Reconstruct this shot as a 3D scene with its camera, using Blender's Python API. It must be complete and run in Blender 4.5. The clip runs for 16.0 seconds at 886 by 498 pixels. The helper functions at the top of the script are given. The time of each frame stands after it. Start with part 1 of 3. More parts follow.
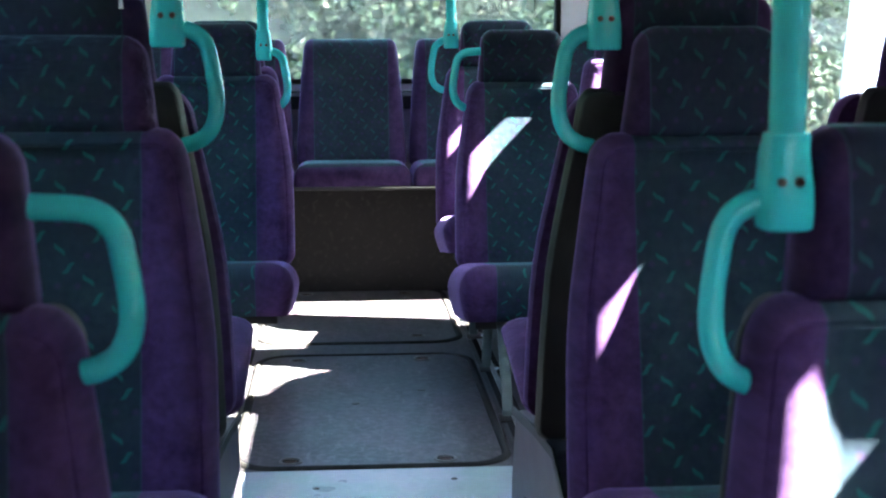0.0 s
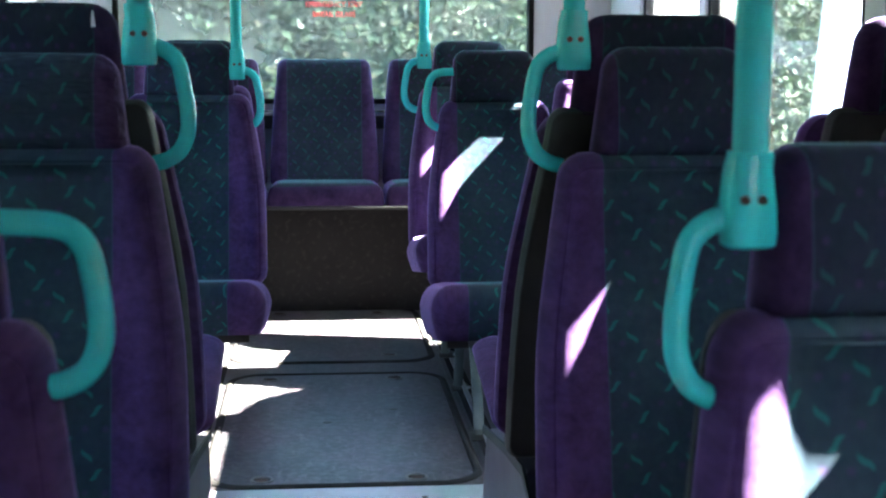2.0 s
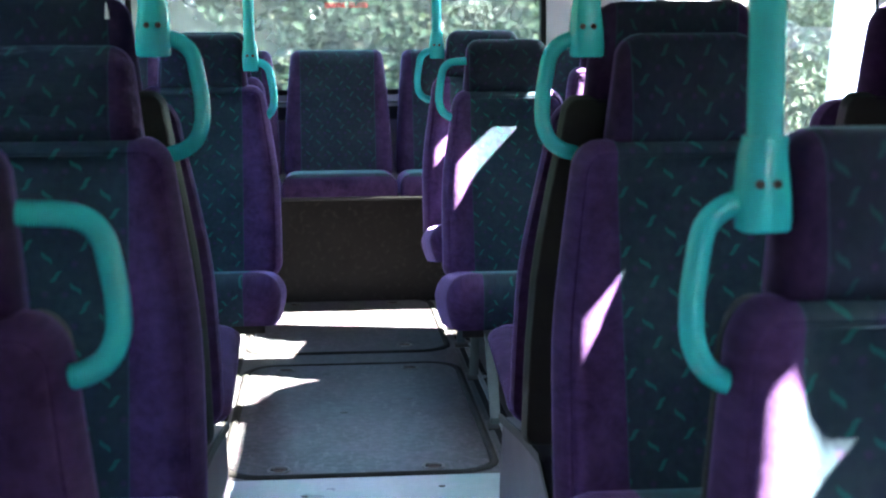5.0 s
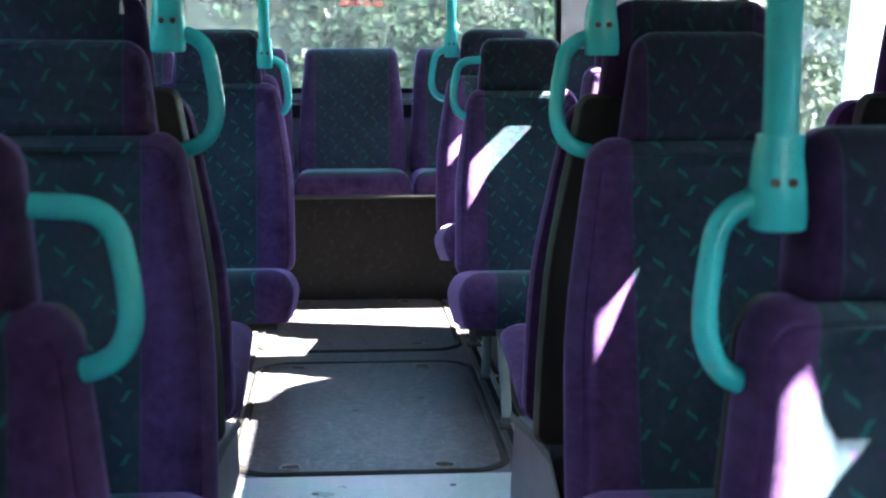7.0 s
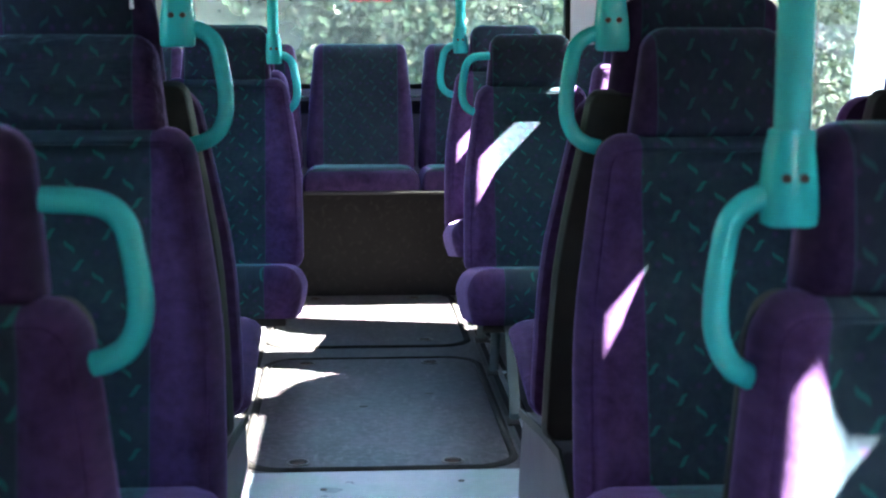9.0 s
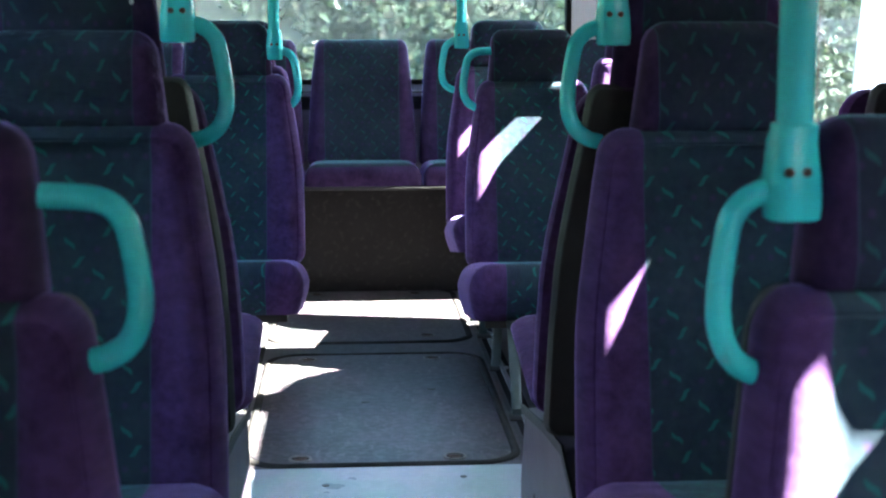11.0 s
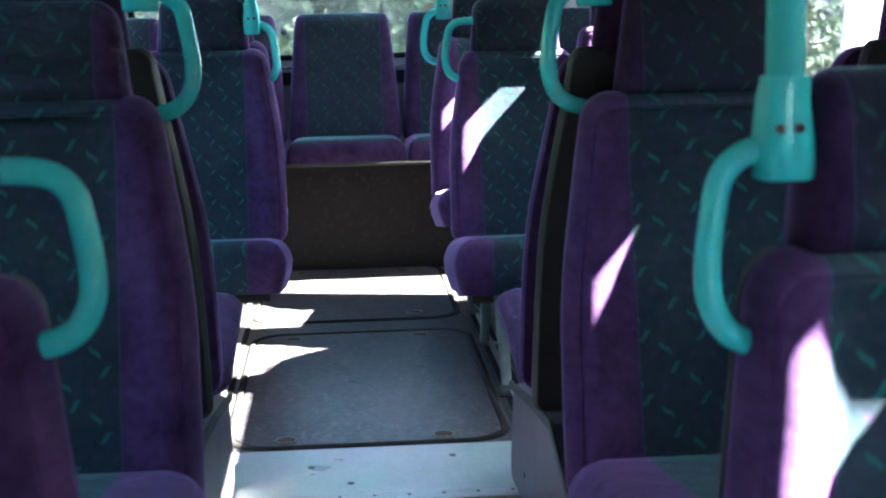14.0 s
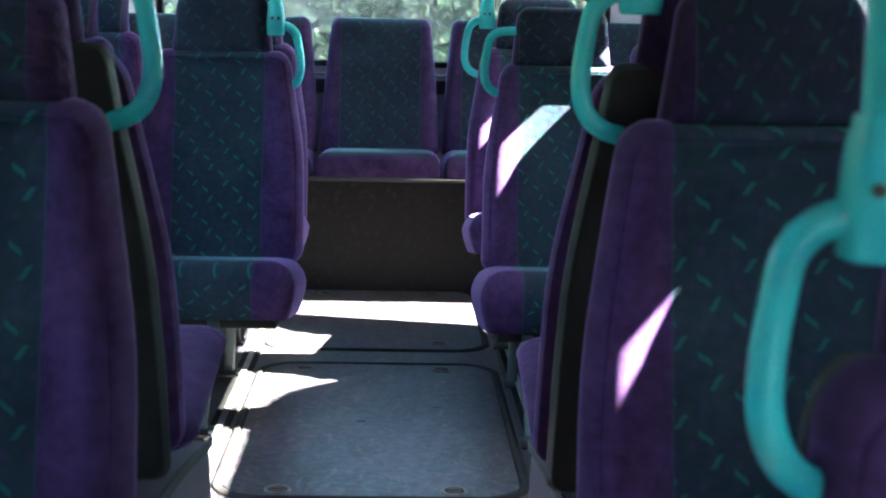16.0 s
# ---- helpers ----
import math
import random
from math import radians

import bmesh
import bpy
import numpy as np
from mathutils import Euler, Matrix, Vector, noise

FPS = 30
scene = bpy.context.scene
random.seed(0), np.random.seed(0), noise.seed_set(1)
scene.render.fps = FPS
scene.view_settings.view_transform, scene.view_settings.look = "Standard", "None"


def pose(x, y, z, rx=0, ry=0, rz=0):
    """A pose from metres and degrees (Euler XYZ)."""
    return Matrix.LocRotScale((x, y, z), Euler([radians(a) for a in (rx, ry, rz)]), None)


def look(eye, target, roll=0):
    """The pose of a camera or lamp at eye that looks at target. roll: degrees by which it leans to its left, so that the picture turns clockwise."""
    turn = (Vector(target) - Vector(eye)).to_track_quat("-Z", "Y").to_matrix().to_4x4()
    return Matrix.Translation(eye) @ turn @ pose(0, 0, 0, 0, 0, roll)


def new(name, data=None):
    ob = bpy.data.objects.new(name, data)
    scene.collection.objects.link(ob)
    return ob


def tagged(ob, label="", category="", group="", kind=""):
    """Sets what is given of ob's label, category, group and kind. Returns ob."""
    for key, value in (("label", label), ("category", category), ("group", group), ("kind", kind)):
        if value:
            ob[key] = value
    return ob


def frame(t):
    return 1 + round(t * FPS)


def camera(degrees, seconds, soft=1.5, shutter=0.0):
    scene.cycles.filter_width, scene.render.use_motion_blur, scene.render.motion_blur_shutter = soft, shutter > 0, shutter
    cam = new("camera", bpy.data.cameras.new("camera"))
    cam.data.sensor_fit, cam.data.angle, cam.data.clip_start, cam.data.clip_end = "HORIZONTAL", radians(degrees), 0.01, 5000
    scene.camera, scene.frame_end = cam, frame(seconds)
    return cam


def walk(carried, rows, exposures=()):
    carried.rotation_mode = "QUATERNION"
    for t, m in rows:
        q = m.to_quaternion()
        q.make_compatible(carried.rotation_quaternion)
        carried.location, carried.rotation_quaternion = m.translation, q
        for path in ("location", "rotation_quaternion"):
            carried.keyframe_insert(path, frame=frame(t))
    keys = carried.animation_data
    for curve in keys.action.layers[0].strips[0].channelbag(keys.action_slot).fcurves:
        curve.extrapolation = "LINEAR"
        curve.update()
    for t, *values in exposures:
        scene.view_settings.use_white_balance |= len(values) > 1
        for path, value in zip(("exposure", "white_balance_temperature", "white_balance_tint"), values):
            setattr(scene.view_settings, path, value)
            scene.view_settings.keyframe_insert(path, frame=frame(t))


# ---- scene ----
cam = camera(35.1, 16.0, soft=2.1)
PATH = [
    (0, (-0.05, -0.537, 1.03), (0.093, 1.433, 0.718), -0.1),
    (0.5, (-0.048, -0.539, 1.03), (0.108, 1.432, 0.724), 0.1),
    (1, (-0.044, -0.537, 1.029), (0.12, 1.434, 0.732), -0.2),
    (1.5, (-0.045, -0.545, 1.028), (0.123, 1.426, 0.736), 0.0),
    (2, (-0.045, -0.551, 1.028), (0.135, 1.421, 0.745), 0.2),
    (2.5, (-0.044, -0.554, 1.027), (0.144, 1.417, 0.745), -0.2),
    (3, (-0.044, -0.555, 1.026), (0.136, 1.417, 0.739), -0.4),
    (3.5, (-0.044, -0.552, 1.026), (0.126, 1.42, 0.74), -0.3),
    (4, (-0.047, -0.554, 1.026), (0.12, 1.418, 0.735), -0.4),
    (6.5, (-0.045, -0.552, 1.022), (0.101, 1.42, 0.725), -0.1),
    (7, (-0.046, -0.55, 1.021), (0.095, 1.422, 0.725), -0.0),
    (7.5, (-0.046, -0.549, 1.02), (0.091, 1.423, 0.72), 0.1),
    (8, (-0.048, -0.55, 1.021), (0.085, 1.423, 0.719), 0.0),
    (8.5, (-0.047, -0.547, 1.019), (0.083, 1.426, 0.713), 0.0),
    (9, (-0.048, -0.548, 1.019), (0.082, 1.425, 0.718), 0.1),
    (11.5, (-0.046, -0.537, 1.017), (0.081, 1.435, 0.709), -0.1),
    (12, (-0.041, -0.522, 1.014), (0.09, 1.45, 0.707), -0.1),
    (12.5, (-0.031, -0.506, 1.009), (0.127, 1.464, 0.702), -0.9),
    (13, (-0.024, -0.494, 1.005), (0.138, 1.475, 0.696), -1.5),
    (13.5, (-0.021, -0.48, 1.002), (0.139, 1.488, 0.683), -1.7),
    (14, (-0.025, -0.468, 0.999), (0.114, 1.498, 0.659), -1.3),
    (14.5, (-0.053, -0.429, 0.999), (0.155, 1.525, 0.629), -1.7),
    (15, (-0.02, -0.36, 0.993), (0.1, 1.605, 0.638), -0.6),
    (15.5, (0.042, -0.278, 0.991), (0.114, 1.691, 0.648), 0.6),
    (16, (0.062, -0.115, 0.986), (0.128, 1.858, 0.662), 1.2),
]
cam.data.dof.use_dof, cam.data.dof.focus_distance, cam.data.dof.aperture_fstop = True, 3.6, 7.6
walk(cam, [(t, look(eye, target, roll)) for t, eye, target, roll in PATH])

# ---- world, sun, exposure ----
SUN_FROM = Vector((1.0, 0.012, 0.9))          # towards the sun: off the bus's side, about 42 degrees up
scene.view_settings.exposure = 6.12
world = bpy.data.worlds.new("world")
scene.world = world
world.use_nodes = True
wn = world.node_tree.nodes
wl = world.node_tree.links
sky = wn.new("ShaderNodeTexSky")
sky.sky_type = "NISHITA"
sky.sun_disc = False
sky.sun_elevation = math.atan2(SUN_FROM.z, math.hypot(SUN_FROM.x, SUN_FROM.y))
sky.sun_rotation = math.atan2(SUN_FROM.x, SUN_FROM.y)
wl.new(sky.outputs[0], wn["Background"].inputs[0])
wn["Background"].inputs[1].default_value = 0.102
sun_data = bpy.data.lights.new("sun", "SUN")
sun_data.energy, sun_data.angle, sun_data.color = 5.0, radians(0.5), (1.0, 0.95, 0.88)
sun = new("sun", sun_data)
sun.matrix_world = look(SUN_FROM * 20, (0, 0, 0))


# ---- materials ----
class Nodes:
    """Short hand for building a material's node tree."""

    def __init__(self, name):
        self.mat = bpy.data.materials.new(name)
        self.mat.use_nodes = True
        self.t = self.mat.node_tree
        self.bsdf = self.t.nodes["Principled BSDF"]

    def node(self, kind, **values):
        n = self.t.nodes.new(kind)
        for key, value in values.items():
            n.inputs[key].default_value = value
        return n

    def link(self, a, b):
        self.t.links.new(a, b)

    def math(self, op, a, b=0.0, c=0.0):
        n = self.t.nodes.new("ShaderNodeMath")
        n.operation = op
        for i, v in enumerate((a, b, c)):
            if isinstance(v, (int, float)):
                n.inputs[i].default_value = v
            else:
                self.link(v, n.inputs[i])
        return n.outputs[0]

    def ramp(self, fac, stops):
        n = self.t.nodes.new("ShaderNodeValToRGB")
        e = n.color_ramp.elements
        while len(e) < len(stops):
            e.new(0.5)
        for el, (p, c) in zip(e, stops):
            el.position, el.color = p, (*c, 1) if len(c) == 3 else c
        self.link(fac, n.inputs[0])
        return n.outputs[0]

    def mix(self, fac, a, b, blend="MIX"):
        n = self.t.nodes.new("ShaderNodeMix")
        n.data_type, n.blend_type = "RGBA", blend
        for i, v in ((0, fac), (6, a), (7, b)):
            if isinstance(v, (int, float)):
                n.inputs[i].default_value = v
            elif isinstance(v, tuple):
                n.inputs[i].default_value = (*v, 1)
            else:
                self.link(v, n.inputs[i])
        return n.outputs[2]

    def noise(self, scale, detail=4.0, rough=0.6, coords=None):
        n = self.node("ShaderNodeTexNoise", Scale=scale, Detail=detail, Roughness=rough)
        if coords is None:
            coords = self.t.nodes.new("ShaderNodeTexCoord").outputs["Object"]
        self.link(coords, n.inputs["Vector"])
        return n.outputs["Fac"]

    def bump(self, height, strength, distance):
        n = self.node("ShaderNodeBump", Strength=strength, Distance=distance)
        self.link(height, n.inputs["Height"])
        self.link(n.outputs[0], self.bsdf.inputs["Normal"])

    def put(self, **values):
        for key, value in values.items():
            key = key.replace("_", " ")
            if isinstance(value, (int, float)):
                self.bsdf.inputs[key].default_value = value
            elif isinstance(value, tuple):
                self.bsdf.inputs[key].default_value = (*value, 1)
            else:
                self.link(value, self.bsdf.inputs[key])
        return self.mat


def grained(name, dark, light, scale, rough=0.6, fine=120.0, bump=0.15, depth=0.001, metal=0.0):
    """A worn surface: blotches at one scale, grain at another, light relief."""
    m = Nodes(name)
    big, small = m.noise(scale), m.noise(fine, 2.0)
    f = m.math("ADD", m.math("MULTIPLY", big, 0.7), m.math("MULTIPLY", small, 0.3))
    col = m.ramp(f, [(0.3, dark), (0.7, light)])
    m.bump(small, bump, depth)
    r = m.math("MULTIPLY_ADD", big, 0.2, rough - 0.1)
    return m.put(Base_Color=col, Roughness=r, Metallic=metal)


def seat_fabric(name, centre_half, creases=0.0, sheen=0.55, mottle=0.40, fleck=0.52, tone=1.0):
    """Moquette: a dark teal panel with curved teal flecks between plain purple borders."""
    m = Nodes(name)
    uv = m.t.nodes.new("ShaderNodeUVMap").outputs[0]
    sep = m.t.nodes.new("ShaderNodeSeparateXYZ")
    m.link(uv, sep.inputs[0])
    u, v = sep.outputs[0], sep.outputs[1]
    info = m.t.nodes.new("ShaderNodeObjectInfo")
    shift = m.math("MULTIPLY", info.outputs["Random"], 0.37)
    us, vs = m.math("ADD", u, shift), m.math("ADD", v, shift)

    def flecks(ou, ov, slant, long, wide, bend):
        cu, cv = 0.082, 0.086
        lu = m.math("MULTIPLY", m.math("SUBTRACT", m.math("FRACT", m.math("DIVIDE", m.math("SUBTRACT", us, ou - 10 * cu), cu)), 0.5), cu)
        lv = m.math("MULTIPLY", m.math("SUBTRACT", m.math("FRACT", m.math("DIVIDE", m.math("SUBTRACT", vs, ov - 10 * cv), cv)), 0.5), cv)
        c, s = math.cos(radians(slant)), math.sin(radians(slant))
        a = m.math("ADD", m.math("MULTIPLY", lu, c), m.math("MULTIPLY", lv, s))
        b = m.math("SUBTRACT", m.math("MULTIPLY", lv, c), m.math("MULTIPLY", lu, s))
        wave = m.math("MULTIPLY", m.math("SINE", m.math("MULTIPLY", a, math.pi / long)), bend)
        b = m.math("SUBTRACT", b, wave)
        d = m.math("ADD", m.math("POWER", m.math("DIVIDE", a, long), 2.0), m.math("POWER", m.math("DIVIDE", b, wide), 2.0))
        return m.math("SUBTRACT", 1.0, m.math("SMOOTH_MIN", d, 1.0, 0.5))

    total = None
    for ou, ov, slant in ((0, 0, -52), (0.041, 0.043, -46), (0.013, -0.026, 40), (0.054, 0.017, 46)):
        f = flecks(ou, ov, slant, 0.0118, 0.0034, 0.0015)
        total = f if total is None else m.math("MAXIMUM", total, f)
    patchy = m.noise(70.0, 3.0, 0.6, uv)
    total = m.math("MULTIPLY", total, m.math("MULTIPLY_ADD", patchy, 1.6, 0.05))
    spots = None
    for ou, ov in ((0.039, -0.009), (0.080, 0.036), (0.026, 0.035)):
        f = flecks(ou, ov, 20, 0.0065, 0.006, 0.0)
        spots = f if spots is None else m.math("MAXIMUM", spots, f)
    yarn = m.noise(900.0, 1.0, 0.5, uv)
    wear = m.noise(9.0, 3.0)
    base = m.ramp(m.math("ADD", m.math("MULTIPLY", wear, 0.45), m.math("ADD", m.math("MULTIPLY", yarn, 0.25), m.math("MULTIPLY", patchy, 0.3))), [(0.33, (0.0075 * tone, 0.0215 * tone, 0.0255 * tone)), (0.5, (0.0155 * tone, 0.042 * tone, 0.047 * tone)), (0.68, (0.032 * tone, 0.067 * tone, 0.070 * tone))])
    base = m.mix(m.math("MULTIPLY", m.noise(38.0, 2.0, 0.5, uv), mottle), base, (0.036, 0.014, 0.066))
    base = m.mix(m.math("MULTIPLY", spots, 0.30), base, (0.085, 0.022, 0.13))
    dash = m.ramp(yarn, [(0.3, (0.005, 0.130, 0.105)), (0.7, (0.010, 0.245, 0.190))])
    base = m.mix(m.math("MINIMUM", m.math("MULTIPLY", total, 1.7), fleck), base, dash)
    nap = m.noise(26.0, 4.0, 0.65, uv)
    purple = m.ramp(m.math("ADD", m.math("MULTIPLY", wear, 0.35), m.math("ADD", m.math("MULTIPLY", nap, 0.4), m.math("MULTIPLY", patchy, 0.25))), [(0.34, (0.0215 * tone, 0.0092 * tone, 0.040 * tone)), (0.66, (0.085 * tone, 0.041 * tone, 0.126 * tone))])
    au = m.math("ABSOLUTE", u)
    edge = m.math("GREATER_THAN", au, centre_half)
    col = m.mix(edge, base, purple)
    seam = m.math("LESS_THAN", m.math("ABSOLUTE", m.math("SUBTRACT", au, centre_half)), 0.0014)
    col = m.mix(m.math("MULTIPLY", seam, 0.5), col, (0.030, 0.075, 0.095))
    h = m.math("SUBTRACT", m.math("MULTIPLY", yarn, 0.4), m.math("MULTIPLY", seam, 1.5))
    h = m.math("ADD", h, m.math("MULTIPLY", m.noise(16.0, 3.0, 0.55), 4.5))
    if creases:
        fold = m.node("ShaderNodeMapping", Scale=(0.5, 1.0, 1.6), Rotation=(0, 0.35, 0))
        m.link(m.t.nodes.new("ShaderNodeTexCoord").outputs["Object"], fold.inputs[0])
        h = m.math("ADD", h, m.math("MULTIPLY", m.noise(20.0, 3.0, 0.5, fold.outputs[0]), creases))
    m.bump(h, 0.4, 0.0016)
    return m.put(Base_Color=col, Roughness=0.92, Sheen_Weight=sheen, Sheen_Roughness=0.26, Sheen_Tint=m.mix(edge, (0.20, 0.50, 0.60), (0.52, 0.38, 0.90)), Specular_IOR_Level=0.15)


FABRIC = seat_fabric("seat_fabric", 0.122)
# the last factor scales the cloth colours evenly, lower is darker
FABRIC_WIDE = seat_fabric("bench_fabric", 0.148, 0.0, 0.6, 0.45, 0.24, 0.66)
FABRIC_LOOSE = seat_fabric("creased_fabric", 0.122, 40.0, 0.4, 0.5, 0.36, 0.75)
FABRIC_HEAD = seat_fabric("headrest_fabric", 0.122, 0.0, 0.35, 0.5, 0.24, 0.62)
CLOTH = (FABRIC, FABRIC_WIDE, FABRIC_LOOSE, FABRIC_HEAD)
SHELL = grained("black_plastic", (0.020, 0.021, 0.0205), (0.040, 0.042, 0.040), 14, 0.55, 400, 0.3, 0.0006)
SHELL.node_tree.nodes["Principled BSDF"].inputs["Specular IOR Level"].default_value = 0.22
TRIM = grained("grey_edge_plastic", (0.021, 0.030, 0.027), (0.043, 0.055, 0.050), 20, 0.55, 300, 0.1, 0.0005)
TRIM.node_tree.nodes["Principled BSDF"].inputs["Specular IOR Level"].default_value = 0.2
TEAL = grained("teal_plastic", (0.020, 0.445, 0.45), (0.028, 0.51, 0.51), 4, 0.20, 60, 0.02, 0.0003)
POLE = TEAL.copy()
POLE.name = "ribbed_teal_sleeve"
pt = POLE.node_tree
rib = pt.nodes.new("ShaderNodeTexWave")
rib.bands_direction, rib.inputs["Scale"].default_value, rib.inputs["Distortion"].default_value = "Z", 95.0, 0.4
where = pt.nodes.new("ShaderNodeTexCoord")
pt.links.new(where.outputs["Object"], rib.inputs["Vector"])
ridge = pt.nodes.new("ShaderNodeBump")
ridge.inputs["Strength"].default_value, ridge.inputs["Distance"].default_value = 0.35, 0.0012
pt.links.new(rib.outputs["Fac"], ridge.inputs["Height"])
pt.links.new(ridge.outputs[0], pt.nodes["Principled BSDF"].inputs["Normal"])
SCREW = grained("dark_steel", (0.03, 0.028, 0.026), (0.09, 0.08, 0.07), 90, 0.45, 500, 0.2, 0.0004, 0.8)
METAL = grained("worn_aluminium", (0.30, 0.31, 0.32), (0.55, 0.56, 0.57), 12, 0.42, 200, 0.2, 0.0006, 0.9)
ROUND = (SHELL, TRIM, TEAL, POLE, SCREW)
RING = grained("worn_grey_ring", (0.09, 0.085, 0.08), (0.24, 0.23, 0.21), 60, 0.5, 300, 0.3, 0.0006, 0.4)
RUST = grained("rusty_steel", (0.035, 0.020, 0.013), (0.13, 0.066, 0.042), 70, 0.7, 300, 0.5, 0.001, 0.2)
LEGS = grained("grey_painted_steel", (0.055, 0.078, 0.076), (0.11, 0.14, 0.135), 15, 0.45, 200, 0.15, 0.0006)
PLINTH = grained("grey_purple_moulding", (0.034, 0.028, 0.039), (0.060, 0.050, 0.066), 5, 0.42, 160, 0.08, 0.0006)
WALLP = grained("pale_grey_panel", (0.56, 0.56, 0.60), (0.66, 0.66, 0.70), 3, 0.55, 150, 0.06, 0.0005)
WHITE = grained("white_pillar_paint", (0.78, 0.79, 0.80), (0.85, 0.86, 0.86), 3, 0.4, 150, 0.05, 0.0005)
RUBBER = grained("black_rubber", (0.007, 0.007, 0.008), (0.018, 0.018, 0.017), 20, 0.85, 300, 0.2, 0.0006)
RUBBER.node_tree.nodes["Principled BSDF"].inputs["Specular IOR Level"].default_value = 0.12
JOINT = grained("dirty_floor_joint", (0.006, 0.006, 0.007), (0.036, 0.035, 0.032), 9, 0.8, 60, 0.5, 0.001)
JOINT.node_tree.nodes["Principled BSDF"].inputs["Specular IOR Level"].default_value = 0.15
CARPET = grained("dark_grey_facing", (0.0058, 0.0058, 0.006), (0.0145, 0.0145, 0.0148), 9, 0.8, 330, 0.6, 0.0015)
ct = CARPET.node_tree
ct.nodes["Principled BSDF"].inputs["Specular IOR Level"].default_value = 0.25
scuff = ct.nodes.new("ShaderNodeTexNoise")
scuff.inputs["Scale"].default_value, scuff.inputs["Detail"].default_value = 48.0, 8.0
marks = ct.nodes.new("ShaderNodeValToRGB")
marks.color_ramp.elements[0].position, marks.color_ramp.elements[1].position = 0.54, 0.72
over = ct.nodes.new("ShaderNodeMix")
over.data_type = "RGBA"
over.inputs[7].default_value = (0.023, 0.022, 0.021, 1)
src = ct.nodes["Principled BSDF"].inputs["Base Color"].links[0].from_socket
ct.links.new(ct.nodes.new("ShaderNodeTexCoord").outputs["Object"], scuff.inputs["Vector"])
ct.links.new(scuff.outputs["Fac"], marks.inputs[0])
ct.links.new(marks.outputs[0], over.inputs[0])
ct.links.new(src, over.inputs[6])
ct.links.new(over.outputs[2], ct.nodes["Principled BSDF"].inputs["Base Color"])
ROAD = grained("pale_bounce_ground", (0.11, 0.108, 0.10), (0.17, 0.165, 0.155), 2, 0.85, 60, 0.5, 0.006)


def vinyl(name, dark, light, streak, rough, dirt=0.4):
    """Scuffed floor vinyl: blotches, scrapes along the aisle, fine flecks and dull dirt."""
    m = Nodes(name)
    obj = m.t.nodes.new("ShaderNodeTexCoord").outputs["Object"]
    mp = m.node("ShaderNodeMapping", Scale=(1.0, 0.25, 1.0))
    m.link(obj, mp.inputs[0])
    long = m.noise(26.0, 3.0, 0.55, mp.outputs[0])
    blot = m.noise(7.0, 4.0, 0.6, obj)
    fleck = m.noise(130.0, 2.0, 0.5, obj)
    f = m.math("ADD", m.math("MULTIPLY", blot, 0.6), m.math("MULTIPLY", long, 0.4))
    col = m.ramp(f, [(0.36, dark), (0.64, light)])
    dusty = m.ramp(m.noise(48.0, 3.0, 0.6, obj), [(0.45, (0, 0, 0)), (0.75, (1, 1, 1))])
    col = m.mix(m.math("MULTIPLY", dusty, 0.48), col, streak)
    tint = m.ramp(m.noise(6.0, 2.0, 0.5, obj), [(0.38, (0.84, 1.0, 0.98)), (0.62, (1.12, 0.95, 1.10))])
    col = m.mix(0.9, col, tint, "MULTIPLY")
    grime = m.ramp(m.noise(15.0, 6.0, 0.7, obj), [(0.50, (0, 0, 0)), (0.66, (1, 1, 1))])
    col = m.mix(m.math("MULTIPLY", grime, dirt), col, dark)
    marks = m.ramp(m.noise(60.0, 2.0, 0.6, mp.outputs[0]), [(0.60, (0, 0, 0)), (0.76, (1, 1, 1))])
    col = m.mix(m.math("MULTIPLY", marks, 0.5), col, streak)
    col = m.mix(m.math("MULTIPLY", m.ramp(fleck, [(0.55, (0, 0, 0)), (0.8, (1, 1, 1))]), 0.3), col, streak)
    shine = m.math("MULTIPLY_ADD", blot, 0.16, rough - 0.08)
    return m.put(Base_Color=col, Roughness=shine, Specular_IOR_Level=0.28)


FLOOR = vinyl("dark_vinyl", (0.013, 0.0125, 0.0155), (0.076, 0.070, 0.074), (0.185, 0.172, 0.165), 0.40)
PALE = vinyl("pale_step_vinyl", (0.33, 0.395, 0.385), (0.40, 0.465, 0.45), (0.46, 0.51, 0.49), 0.30, 0.05)
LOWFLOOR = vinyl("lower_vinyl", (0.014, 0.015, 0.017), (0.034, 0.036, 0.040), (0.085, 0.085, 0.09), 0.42)



